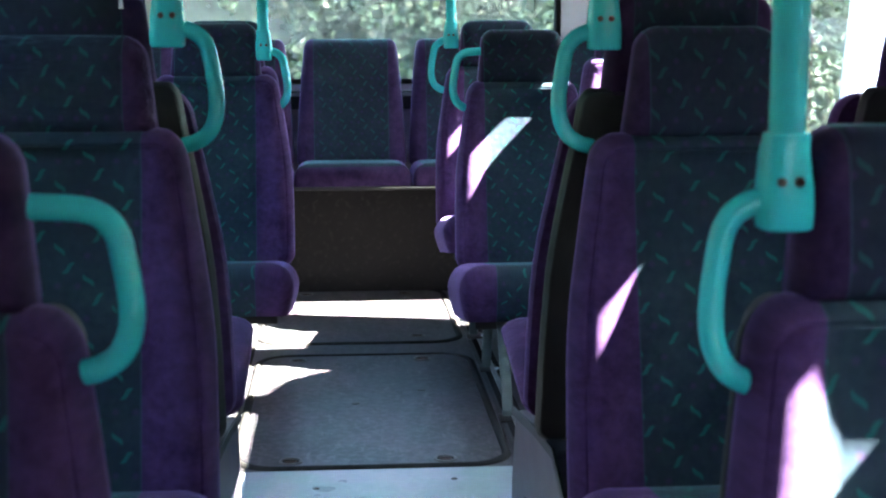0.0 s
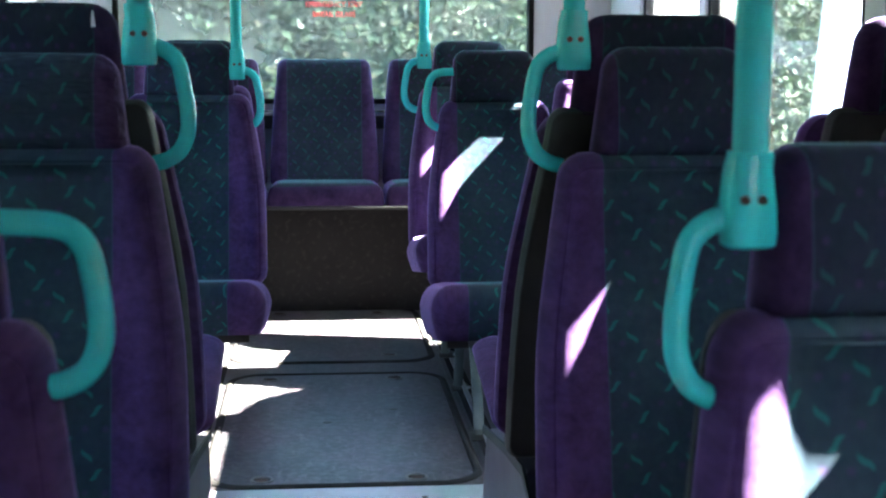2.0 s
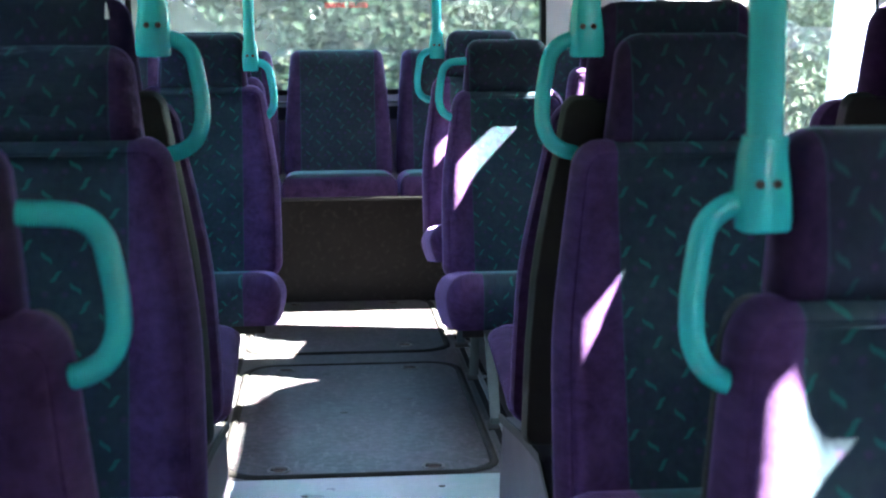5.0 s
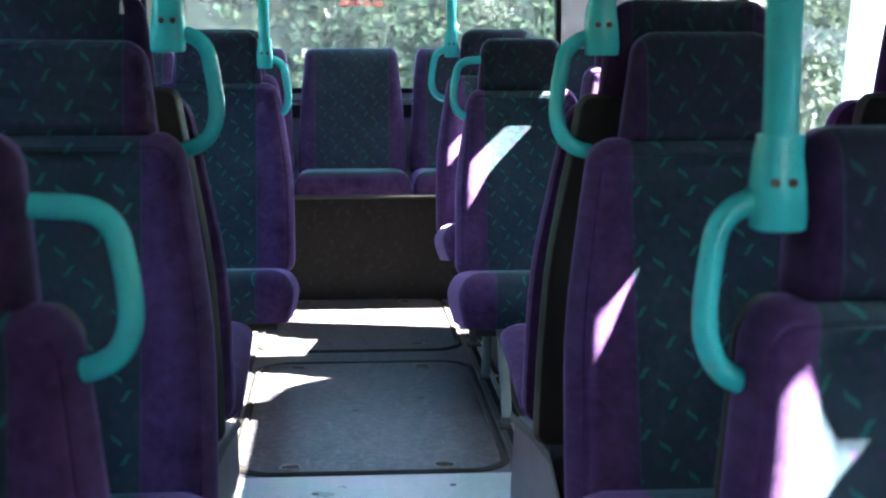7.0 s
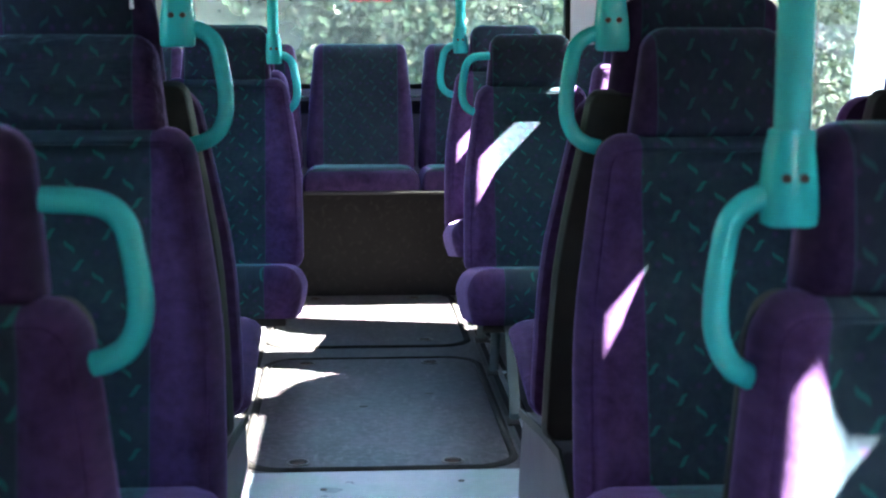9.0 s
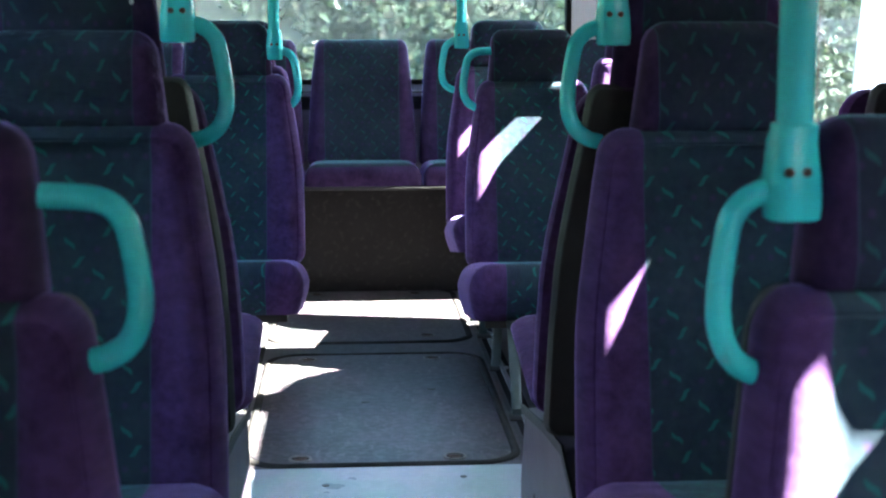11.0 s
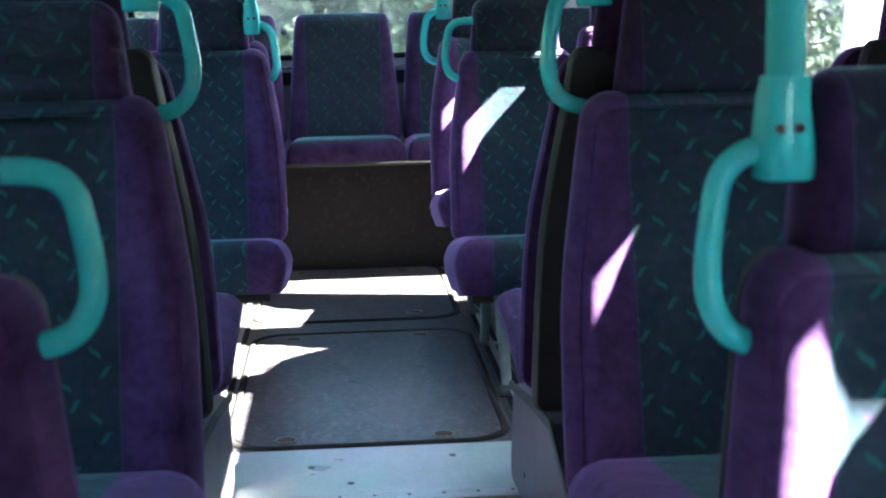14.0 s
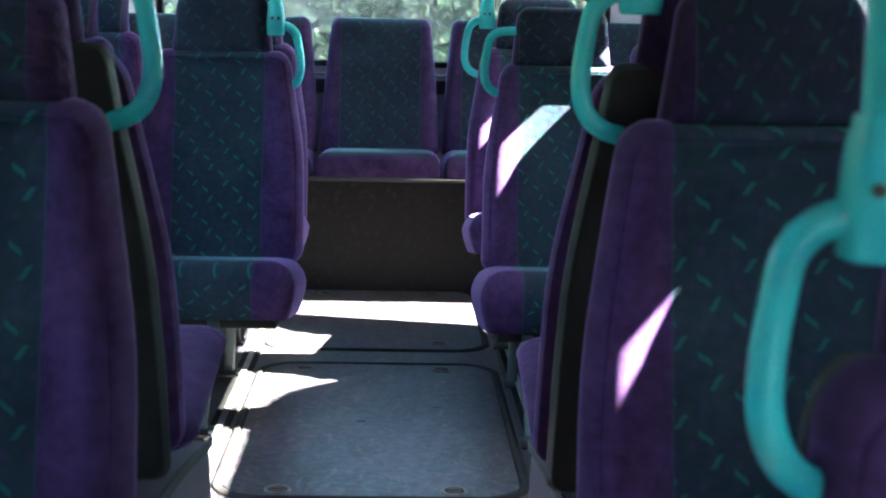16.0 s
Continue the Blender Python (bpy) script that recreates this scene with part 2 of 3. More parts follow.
def glass(name, tint, dirt):
    """A window pane: clear tinted glass with a reflection and a blotchy film of dust."""
    g = Nodes(name)
    clear = g.node("ShaderNodeBsdfTransparent", Color=(*tint, 1))
    gloss = g.node("ShaderNodeBsdfGlossy", Roughness=0.03)
    dust = g.node("ShaderNodeBsdfDiffuse", Color=(0.86, 0.88, 0.86, 1))
    facing = g.t.nodes.new("ShaderNodeLayerWeight")
    facing.inputs["Blend"].default_value = 0.5
    m1, m2 = g.node("ShaderNodeMixShader"), g.node("ShaderNodeMixShader")
    g.link(g.math("MULTIPLY_ADD", g.math("POWER", facing.outputs["Facing"], 5.0), 0.6, 0.03), m1.inputs[0])
    g.link(clear.outputs[0], m1.inputs[1])
    g.link(gloss.outputs[0], m1.inputs[2])
    g.link(g.math("MULTIPLY", g.ramp(g.noise(2.2, 5.0), [(0.35, (0.35, 0.35, 0.35)), (0.72, (1, 1, 1))]), dirt), m2.inputs[0])
    g.link(m1.outputs[0], m2.inputs[1])
    g.link(dust.outputs[0], m2.inputs[2])
    g.link(m2.outputs[0], g.t.nodes["Material Output"].inputs[0])
    return g.mat


GLASS = glass("window_glass", (0.81, 0.855, 0.85), 0.30)
# the rear tint is deeper to dim the sunlit hedge behind it
GLASS_REAR = glass("tinted_rear_glass", (0.55, 0.62, 0.60), 0.25)

m = Nodes("red_sticker_letters")
m.put(Base_Color=(0.9, 0.10, 0.11), Roughness=0.5)
thin = m.node("ShaderNodeBsdfTranslucent", Color=(0.95, 0.16, 0.17, 1))
film = m.node("ShaderNodeMixShader", Fac=0.6)
m.link(m.bsdf.outputs[0], film.inputs[1])
m.link(thin.outputs[0], film.inputs[2])
m.link(film.outputs[0], m.t.nodes["Material Output"].inputs[0])
RED = m.mat
m = Nodes("yellow_plastic")
YELLOW = m.put(Base_Color=(0.6, 0.42, 0.03), Roughness=0.45)


def leaf_material(name, stops):
    m = Nodes(name)
    geo = m.t.nodes.new("ShaderNodeNewGeometry")
    col = m.ramp(geo.outputs["Random Per Island"], stops)
    vein = m.noise(30.0, 2.0)
    col = m.mix(0.3, col, m.ramp(vein, [(0.3, (0.016, 0.030, 0.016)), (0.7, (0.045, 0.062, 0.038))]))
    m.put(Base_Color=col, Roughness=0.72, Specular_IOR_Level=0.14)
    glow = m.t.nodes.new("ShaderNodeBsdfTranslucent")
    m.link(m.mix(0.5, col, (0.040, 0.062, 0.024)), glow.inputs[0])
    both = m.node("ShaderNodeMixShader", Fac=0.28)
    m.link(m.bsdf.outputs[0], both.inputs[1])
    m.link(glow.outputs[0], both.inputs[2])
    m.link(both.outputs[0], m.t.nodes["Material Output"].inputs[0])
    return m.mat


LEAF = leaf_material("hedge_leaves", [(0.0, (0.010, 0.024, 0.014)), (0.35, (0.016, 0.036, 0.021)), (0.7, (0.025, 0.044, 0.024)), (0.9, (0.044, 0.048, 0.028)), (1.0, (0.085, 0.060, 0.046))])
INNER = grained("inner_foliage", (0.016, 0.026, 0.014), (0.045, 0.065, 0.034), 6, 0.8, 40, 0.8, 0.02)
TWIG = grained("twig_bark", (0.035, 0.025, 0.018), (0.085, 0.062, 0.042), 20, 0.85, 120, 0.5, 0.003)
PETAL = grained("white_petals", (0.30, 0.26, 0.25), (0.45, 0.42, 0.40), 20, 0.6)


# ---- mesh helpers ----
def thing(name, label, category, group="", kind="", at=(0, 0, 0), turn=0.0):
    ob = new(name)
    ob.empty_display_size = 0.1
    ob.matrix_world = pose(*at, 0, 0, turn)
    return tagged(ob, label, category, group, kind)


def part(name, bm, material, parent=None, label=""):
    """Links a bmesh as one mesh object under a thing or a part."""
    me = bpy.data.meshes.new(name)
    bmesh.ops.recalc_face_normals(bm, faces=bm.faces)
    bm.to_mesh(me)
    bm.free()
    me.materials.append(material)
    for p in me.polygons:
        p.use_smooth = True
    me.set_sharp_from_angle(angle=radians(65 if material in CLOTH else 30 if material in ROUND else 18))
    ob = new(name, me)
    if parent is not None:
        ob.parent = parent
    if label:
        ob["label"] = label
    return ob


def loft(bm, loops, cap=(True, True), uv=None, ring=True):
    """Skins a row of equal loops of points. uv(co) gives each corner's coordinates on the cloth."""
    rows = [[bm.verts.new(p) for p in loop] for loop in loops]
    n = len(rows[0])
    faces = []
    for a, b in zip(rows, rows[1:]):
        for i in range(n if ring else n - 1):
            j = (i + 1) % n
            faces.append(bm.faces.new((a[i], a[j], b[j], b[i])))
    if cap[0]:
        faces.append(bm.faces.new(rows[0]))
    if cap[1]:
        faces.append(bm.faces.new(rows[-1]))
    if uv:
        layer = bm.loops.layers.uv.verify()
        for f in faces:
            for lp in f.loops:
                lp[layer].uv = uv(lp.vert.co)
    return faces


def rounded(w0, w1, z0, z1, r, inset=0.0, seg=5, side=4, foot=None):
    """Points round an upright panel: half widths w0 at the foot and w1 at the top, with rounded corners."""
    w0, w1, z0, z1 = w0 - inset, w1 - inset, z0 + inset, z1 - inset
    q = max((r if foot is None else foot) - inset * 0.7, 0.004)
    r = max(r - inset * 0.7, 0.004)
    pts = []
    for cx, cz, a0, r in ((w0 - q, z0 + q, -90, q), (w1 - r, z1 - r, 0, r), (-w1 + r, z1 - r, 90, r), (-w0 + q, z0 + q, 180, q)):
        for i in range(seg + 1):
            a = radians(a0 + 90 * i / seg)
            pts.append((cx + r * math.cos(a), cz + r * math.sin(a)))
    out = []
    for i, p in enumerate(pts):
        q = pts[(i + 1) % len(pts)]
        out.append(p)
        if (i + 1) % (seg + 1) == 0:
            out += [(p[0] + (q[0] - p[0]) * k / side, p[1] + (q[1] - p[1]) * k / side) for k in range(1, side)]
    return out


def box(bm, x0, x1, y0, y1, z0, z1, bevel=0.0, seg=2):
    v = [bm.verts.new((x, y, z)) for x in (x0, x1) for y in (y0, y1) for z in (z0, z1)]
    fs = [bm.faces.new([v[i] for i in ix]) for ix in ((0, 1, 3, 2), (4, 6, 7, 5), (0, 4, 5, 1), (2, 3, 7, 6), (0, 2, 6, 4), (1, 5, 7, 3))]
    if bevel:
        es = list({e for f in fs for e in f.edges})
        bmesh.ops.bevel(bm, geom=es, offset=bevel, segments=seg, affect="EDGES", profile=0.5)
    return bm


def prism(bm, poly, x0, x1, bevel=0.0):
    """A side profile (y, z) drawn out from x0 to x1."""
    a = [bm.verts.new((x0, y, z)) for y, z in poly]
    b = [bm.verts.new((x1, y, z)) for y, z in poly]
    fs = [bm.faces.new(a), bm.faces.new(b[::-1])]
    for i in range(len(poly)):
        j = (i + 1) % len(poly)
        fs.append(bm.faces.new((a[i], b[i], b[j], a[j])))
    if bevel:
        es = list({e for f in fs for e in f.edges})
        bmesh.ops.bevel(bm, geom=es, offset=bevel, segments=2, affect="EDGES", profile=0.5)
    return bm


def tube(bm, pts, r, n=14, caps=True):
    """A round tube along points."""
    pts = [Vector(p) for p in pts]
    rows = []
    up = None
    for i, p in enumerate(pts):
        d = (pts[min(i + 1, len(pts) - 1)] - pts[max(i - 1, 0)]).normalized()
        if up is None:
            up = d.orthogonal().normalized()
        up = (up - d * up.dot(d)).normalized()
        s = d.cross(up)
        rr = r[i] if isinstance(r, (list, tuple)) else r
        rows.append([p + (up * math.cos(2 * math.pi * k / n) + s * math.sin(2 * math.pi * k / n)) * rr for k in range(n)])
    loft(bm, rows, (caps, caps))
    return bm


def smooth_path(pts, per=6):
    """A Catmull-Rom curve through points."""
    pts = [Vector(p) for p in pts]
    ext = [pts[0] * 2 - pts[1]] + pts + [pts[-1] * 2 - pts[-2]]
    out = []
    for i in range(1, len(ext) - 2):
        p0, p1, p2, p3 = ext[i - 1:i + 3]
        for k in range(per):
            t = k / per
            out.append(0.5 * ((2 * p1) + (p2 - p0) * t + (2 * p0 - 5 * p1 + 4 * p2 - p3) * t * t + (3 * p1 - p0 - 3 * p2 + p3) * t ** 3))
    out.append(pts[-1])
    return out


def disc(bm, x, y, z, r, h, n=20, dome=0.0):
    loft(bm, [[(x + rr * math.cos(2 * math.pi * k / n), y + rr * math.sin(2 * math.pi * k / n), z + zz) for k in range(n)] for rr, zz in ((r, 0), (r, h * 0.7), (r * 0.9, h), (r * 0.4, h + dome))])
    return bm


# ---- the large structure ----
LEFT, RIGHT, REAR, FRONT = -1.165, 1.20, 5.30, -3.4
STEP, LOW, CEIL = 2.29, -0.22, 1.95
SILL, HEAD = 0.70, 1.484

floor = part("floor", box(bmesh.new(), LEFT, RIGHT, STEP, REAR, -0.12, 0.0), FLOOR)
tagged(floor, "scuffed dark blue-grey vinyl floor of the raised rear", "floor", kind="structure")
low = part("floor_lower", box(bmesh.new(), LEFT, RIGHT, FRONT, STEP, -0.34, LOW), LOWFLOOR)
tagged(low, "dark vinyl floor of the lower front part", "floor", kind="structure")
riser = part("step_riser", box(bmesh.new(), LEFT, RIGHT, STEP - 0.012, STEP - 0.001, LOW, -0.022), LOWFLOOR)
tagged(riser, "dark vinyl riser of the step in the aisle", "step", kind="structure")
strip = part("step_tread", box(bmesh.new(), -0.33, 0.36, STEP + 0.035, 2.645, 0.0, 0.003), PALE)
tagged(strip, "worn pale teal-grey vinyl strip at the step", "step tread", kind="structure")
bm = bmesh.new()
prism(bm, [(STEP - 0.016, -0.012), (STEP - 0.016, 0.004), (STEP - 0.012, 0.006), (STEP + 0.036, 0.006), (STEP + 0.038, 0.0005), (STEP - 0.0125, 0.0005), (STEP - 0.0125, -0.012)], -0.34, 0.37)
nosing = part("step_nosing", bm, METAL)
tagged(nosing, "aluminium nosing screwed along the step edge", "trim", kind="structure")
for i in range(9):
    part("screw", disc(bmesh.new(), -0.27 + i * 0.072, STEP + 0.018, 0.0055, 0.004, 0.0015, 10), SCREW, nosing)
for x, y in ((-0.116, 2.515), (-0.03, 2.40), (0.2, 2.56)):
    part("screw", disc(bmesh.new(), x, y, 0.0025, 0.008, 0.0015, 12), SCREW, strip)

ceiling = part("ceiling", box(bmesh.new(), LEFT - 0.06, RIGHT + 0.06, FRONT, REAR + 0.06, CEIL, CEIL + 0.06), WALLP)
tagged(ceiling, "pale grey ceiling panels", "ceiling", kind="structure")


HEAD_FRONT = 1.52


def head_of(a):
    """Unseen window heads, set per bay to shape the sun patches; the front windows reach higher than those of the
    raised rear.
    """
    return HEAD_FRONT if a < 0.5 else HEAD + 0.022 if a > 3.9 else HEAD


def side_wall(name, x0, x1, bays, label):
    """A side wall with its window openings: panels below and above, posts between."""
    bm = bmesh.new()
    box(bm, x0, x1, FRONT, REAR, -0.34, SILL)
    box(bm, x0, x1, FRONT, REAR, HEAD_FRONT, CEIL)
    edge = FRONT
    for a, b in bays:
        box(bm, x0, x1, edge, a, SILL, HEAD_FRONT)
        if head_of(a) < HEAD_FRONT:
            box(bm, x0, x1, a, b, head_of(a), HEAD_FRONT)
        edge = b
    box(bm, x0, x1, edge, REAR, SILL, HEAD_FRONT)
    return tagged(part(name, bm, WALLP), label, "wall", kind="structure")


BAYS = [(0.52, 2.42), (2.76, 3.86), (3.99, 4.74)]
# first bay is unseen, added for light; bay ends shape the sun patches
BAYS_RIGHT = [(-3.10, -1.80), (-1.70, 0.7195), (0.80, 2.42), (2.565, 3.845), (3.94, 4.728)]
side_wall("wall_right", RIGHT, RIGHT + 0.05, BAYS_RIGHT, "pale grey side wall with windows along the seats")
side_wall("wall_left", LEFT - 0.05, LEFT, BAYS, "pale grey side wall with windows along the seats")
bm = bmesh.new()
box(bm, LEFT, RIGHT, REAR, REAR + 0.05, -0.34, 0.80)
box(bm, LEFT, RIGHT, REAR, REAR + 0.05, 1.72, CEIL)
box(bm, LEFT, -0.86, REAR, REAR + 0.05, 0.80, 1.72)
box(bm, 0.865, RIGHT, REAR, REAR + 0.05, 0.80, 1.72)
tagged(part("wall_rear", bm, WALLP), "pale grey rear wall round the back window", "wall", kind="structure")
tagged(part("wall_front", box(bmesh.new(), LEFT, RIGHT, FRONT - 0.05, FRONT, -0.34, CEIL), WALLP), "pale grey wall closing the front", "wall", kind="structure")


def frame_round(bm, plane, at, a0, a1, z0, z1, w, t):
    """A rubber frame, w wide and t thick, round an opening in a wall across x or y."""
    for b0, b1, c0, c1 in ((a0, a1, z0, z0 + w), (a0, a1, z1 - w, z1), (a0, a0 + w, z0 + w, z1 - w), (a1 - w, a1, z0 + w, z1 - w)):
        if plane == "x":
            box(bm, at - t, at + t, b0, b1, c0, c1, 0.004)
        else:
            box(bm, b0, b1, at - t, at + t, c0, c1, 0.004)
    return bm


number = 0
for wall_x, out in ((RIGHT, 1), (LEFT, -1)):
    for a, b in (BAYS_RIGHT if out > 0 else BAYS):
        number += 1
        win = thing("window_%d" % number, "clear side window in a black rubber seal", "window", kind="structure")
        mid = wall_x + out * 0.025
        part("window_frame", frame_round(bmesh.new(), "x", mid, a, b, SILL, head_of(a), 0.018, 0.03), RUBBER, win)
        pane = part("pane", box(bmesh.new(), mid - 0.003, mid + 0.003, a + 0.015, b - 0.015, SILL + 0.015, head_of(a) - 0.015), GLASS, win)
        pane.visible_shadow = False
number += 1
rear_window = thing("window_%d" % number, "wide rear emergency window with red lettering", "window", kind="structure")
part("window_frame", frame_round(bmesh.new(), "y", REAR + 0.02, -0.86, 0.865, 0.80, 1.72, 0.022, 0.03), RUBBER, rear_window)
pane = part("pane", box(bmesh.new(), -0.845, 0.85, REAR + 0.018, REAR + 0.024, 0.815, 1.705), GLASS_REAR, rear_window)
pane.visible_shadow = False

for text, z in (("EMERGENCY EXIT", 1.198), ("BREAK GLASS", 1.158)):
    cu = bpy.data.curves.new("letters", "FONT")
    cu.body, cu.size, cu.align_x, cu.extrude = text, 0.029, "CENTER", 0.0004
    tmp = new("letters", cu)
    me = bpy.data.meshes.new_from_object(tmp.evaluated_get(bpy.context.evaluated_depsgraph_get()))
    bpy.data.objects.remove(tmp)
    me.materials.append(RED)
    ob = new("letters", me)
    ob.parent = rear_window
    ob.matrix_world = pose(0.036, REAR + 0.012, z, 90, 0, 0)
    ob["label"] = "red sticker letters"

# white covers on the posts between the side windows
for x0, x1 in ((RIGHT - 0.012, RIGHT - 0.001), (LEFT + 0.001, LEFT + 0.012)):
    for y0, y1 in ((2.44, 2.74 if x0 < 0 else 2.548), (3.875 if x0 < 0 else 3.86, 3.975 if x0 < 0 else 3.925), (0.745, 0.788) if x0 > 0 else (0.37, 0.505), (4.755, 5.29)):
        bm = box(bmesh.new(), x0, x1, y0, y1, SILL + 0.01, HEAD - 0.01, 0.004)
        tagged(part("trim_post", bm, WHITE), "white painted post cover between side windows", "trim", kind="structure")
for x0, x1 in ((RIGHT - 0.03, RIGHT - 0.001), (LEFT + 0.001, LEFT + 0.03)):
    tagged(part("trim_sill", box(bmesh.new(), x0, x1, FRONT + 0.01, REAR - 0.12, SILL - 0.05, SILL - 0.012, 0.008), WALLP), "grey moulded sill below the side windows", "trim", kind="structure")

# rear shelf behind the bench
shelf = part("rear_shelf", box(bmesh.new(), LEFT + 0.01, RIGHT - 0.01, 5.235, 5.295, 0.70, 0.775, 0.006), SHELL)
tagged(shelf, "black ledge below the rear window", "ledge", kind="structure")
part("ledge_edge", box(bmesh.new(), LEFT + 0.01, RIGHT - 0.01, 5.226, 5.234, 0.755, 0.768), METAL, shelf, "thin grey metal edge")


def hatch(y0, y1, x0, x1, bolts, label):
    """A floor hatch: a rounded plate in a dark rubber joint, held by ringed bolts."""
    h = thing("floor_hatch", label, "hatch", "hatches in the aisle floor")
    cx, hw = (x0 + x1) / 2, (x1 - x0) / 2

    def ring(inset, z):
        return [(cx + p[0], p[1], z) for p in rounded(hw, hw, y0, y1, 0.10, inset, 8, 3)]
    part("plate", loft_new([ring(0.012, 0.0005), ring(0.012, 0.003), ring(0.015, 0.0045), ring(0.03, 0.0045)]), FLOOR, h)
    part("rubber_joint", loft_new([ring(-0.011, 0.0005), ring(-0.007, 0.0045), ring(0.000, 0.0075), ring(0.007, 0.0065), ring(0.0115, 0.0005)], (False, False)), JOINT, h, "dirty black rubber joint")
    for x, y in bolts:
        b = part("bolt", loft_new([[(x + r * math.cos(a * 2 * math.pi / 24), y + r * math.sin(a * 2 * math.pi / 24), z) for a in range(24)] for r, z in ((0.0285, 0.004), (0.0275, 0.0078), (0.0225, 0.0082), (0.0212, 0.0052))], (False, False)), RING, h, "worn grey ringed bolt")
        part("recess", disc(bmesh.new(), x, y, 0.0046, 0.0212, 0.0006, 24), JOINT, b)
        part("head", disc(bmesh.new(), x, y, 0.0053, 0.0150, 0.0016, 20, 0.001), RUST, b, "rusty bolt head")
        part("slot", box(bmesh.new(), x - 0.011, x + 0.011, y - 0.0022, y + 0.0022, 0.0074, 0.0084, 0.0004), RUBBER, b)
    return h


def loft_new(loops, cap=(False, True)):
    bm = bmesh.new()
    loft(bm, loops, cap)
    return bm


hatch(2.665, 3.815, -0.315, 0.345, ((-0.192, 3.742), (0.194, 3.742), (-0.18, 2.712), (0.191, 2.708)), "dark vinyl floor hatch with rounded corners and ringed bolts")
hatch(3.985, 4.93, -0.33, 0.34, ((-0.19, 4.074), (0.197, 4.074), (0.19, 4.84), (-0.19, 4.84)), "dark vinyl floor hatch below the rear bench")
for x, y in ((-0.019, 3.23), (0.17, 3.36)):
    tagged(part("floor_plug", disc(bmesh.new(), x, y, 0.0045, 0.012, 0.0012, 14), SCREW), "small dark plug in the floor hatch", "plug")

# darker vinyl sheets laid over the floor below the seats at both sides
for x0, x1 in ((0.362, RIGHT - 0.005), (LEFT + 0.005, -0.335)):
    tagged(part("floor_side", box(bmesh.new(), x0, x1, 2.45, 4.895, 0.0005, 0.002), LOWFLOOR), "darker vinyl sheet below the seats", "floor", kind="structure")

# seat rails along the aisle
for x in (0.40, -0.36):
    rail = thing("seat_rail", "worn aluminium seat rail along the aisle floor", "rail", "seat rails")
    bm = bmesh.new()
    prism(bm, [(2.66, 0.0022), (2.66, 0.008), (4.86, 0.008), (4.86, 0.0022)], x - 0.007, x + 0.008, 0.001)
    part("track", bm, METAL, rail)
    for a, b in ((-0.024, -0.0075), (0.0085, 0.025)):
        part("slot", prism(bmesh.new(), [(2.66, 0.0022), (2.66, 0.0045), (4.86, 0.0045), (4.86, 0.0022)], x + a, x + b), RUBBER, rail, "dark dirty slot")


def plinth(name, x0, x1, label):
    """The moulded box over the wheel, below the back-to-back seats."""
    p = thing(name, label, "plinth", "wheel boxes")
    prof = [(0.90, LOW), (2.42, LOW), (2.42, 0.05), (2.36, 0.22), (2.02, 0.275), (1.80, 0.30), (1.52, 0.20), (1.30, 0.165), (0.95, 0.16), (0.90, 0.10)]
    part("body", prism(bmesh.new(), prof, x0, x1, 0.012), PLINTH, p)
    face, out = (x0, -1) if x0 > 0 else (x1, 1)
    lip = [(2.37, 0.205), (2.02, 0.262), (1.80, 0.288), (1.52, 0.188), (1.30, 0.152), (1.30, 0.170), (1.52, 0.206), (1.80, 0.306), (2.02, 0.280), (2.37, 0.225)]
    part("edge_strip", prism(bmesh.new(), lip, face + out * 0.0005, face + out * 0.006, 0.0015), TRIM, p, "grey moulded edge strip")
    kick = [(0.96, LOW + 0.001), (2.40, LOW + 0.001), (2.40, LOW + 0.09), (0.96, LOW + 0.09)]
    part("kick_strip", prism(bmesh.new(), kick, face + out * 0.0005, face + out * 0.005, 0.0015), RUBBER, p, "black rubber kick strip")
    for y in (1.62, 2.18):
        bm = bmesh.new()
        loft(bm, [[(face + out * d, y + q * math.cos(2 * math.pi * k / 12), 0.08 + q * math.sin(2 * math.pi * k / 12)) for k in range(12)] for q, d in ((0.007, 0.0004), (0.007, 0.002), (0.004, 0.003))], (False, True))
        part("screw", bm, SCREW, p)
    return p


plinth("wheel_box", 0.315, RIGHT - 0.002, "grey-purple moulded wheel box under back-to-back seats")
plinth("wheel_box", LEFT + 0.002, -0.275, "grey-purple moulded wheel box under back-to-back seats")

# ---- seats ----
LEAN_BACK = 0.31
DISH = 0.015          # how deep the middle of a backrest is hollowed


def lean(z):
    """How far the backrest stands forward of its top at a height."""
    d = max(0.875 - z, 0.05) + 0.3 * max(z - 0.825, 0.0)
    return -LEAN_BACK * d + 0.10 * max(d, 0) * max(d - 0.25, 0)


BACK = ((0.30, 0.228), (0.45, 0.227), (0.56, 0.2245), (0.62, 0.2195), (0.70, 0.2065), (0.80, 0.189), (0.875, 0.176))
PANEL = ((0.28, 0.2215), (0.45, 0.221), (0.58, 0.2165), (0.64, 0.211), (0.72, 0.201), (0.81, 0.187), (0.88, 0.176))
BENCH = ((0.475, 0.2235), (0.60, 0.217), (0.80, 0.203), (0.985, 0.184))


def backrest_loops(w0, w1, z0, z1, r, steps, tilt, foot=None):
    loops = []
    for inset, y in steps:
        loops.append([(x, y + tilt(z), z) for x, z in rounded(w0, w1, z0, z1, r, inset, 5, 4, foot)])
    return loops


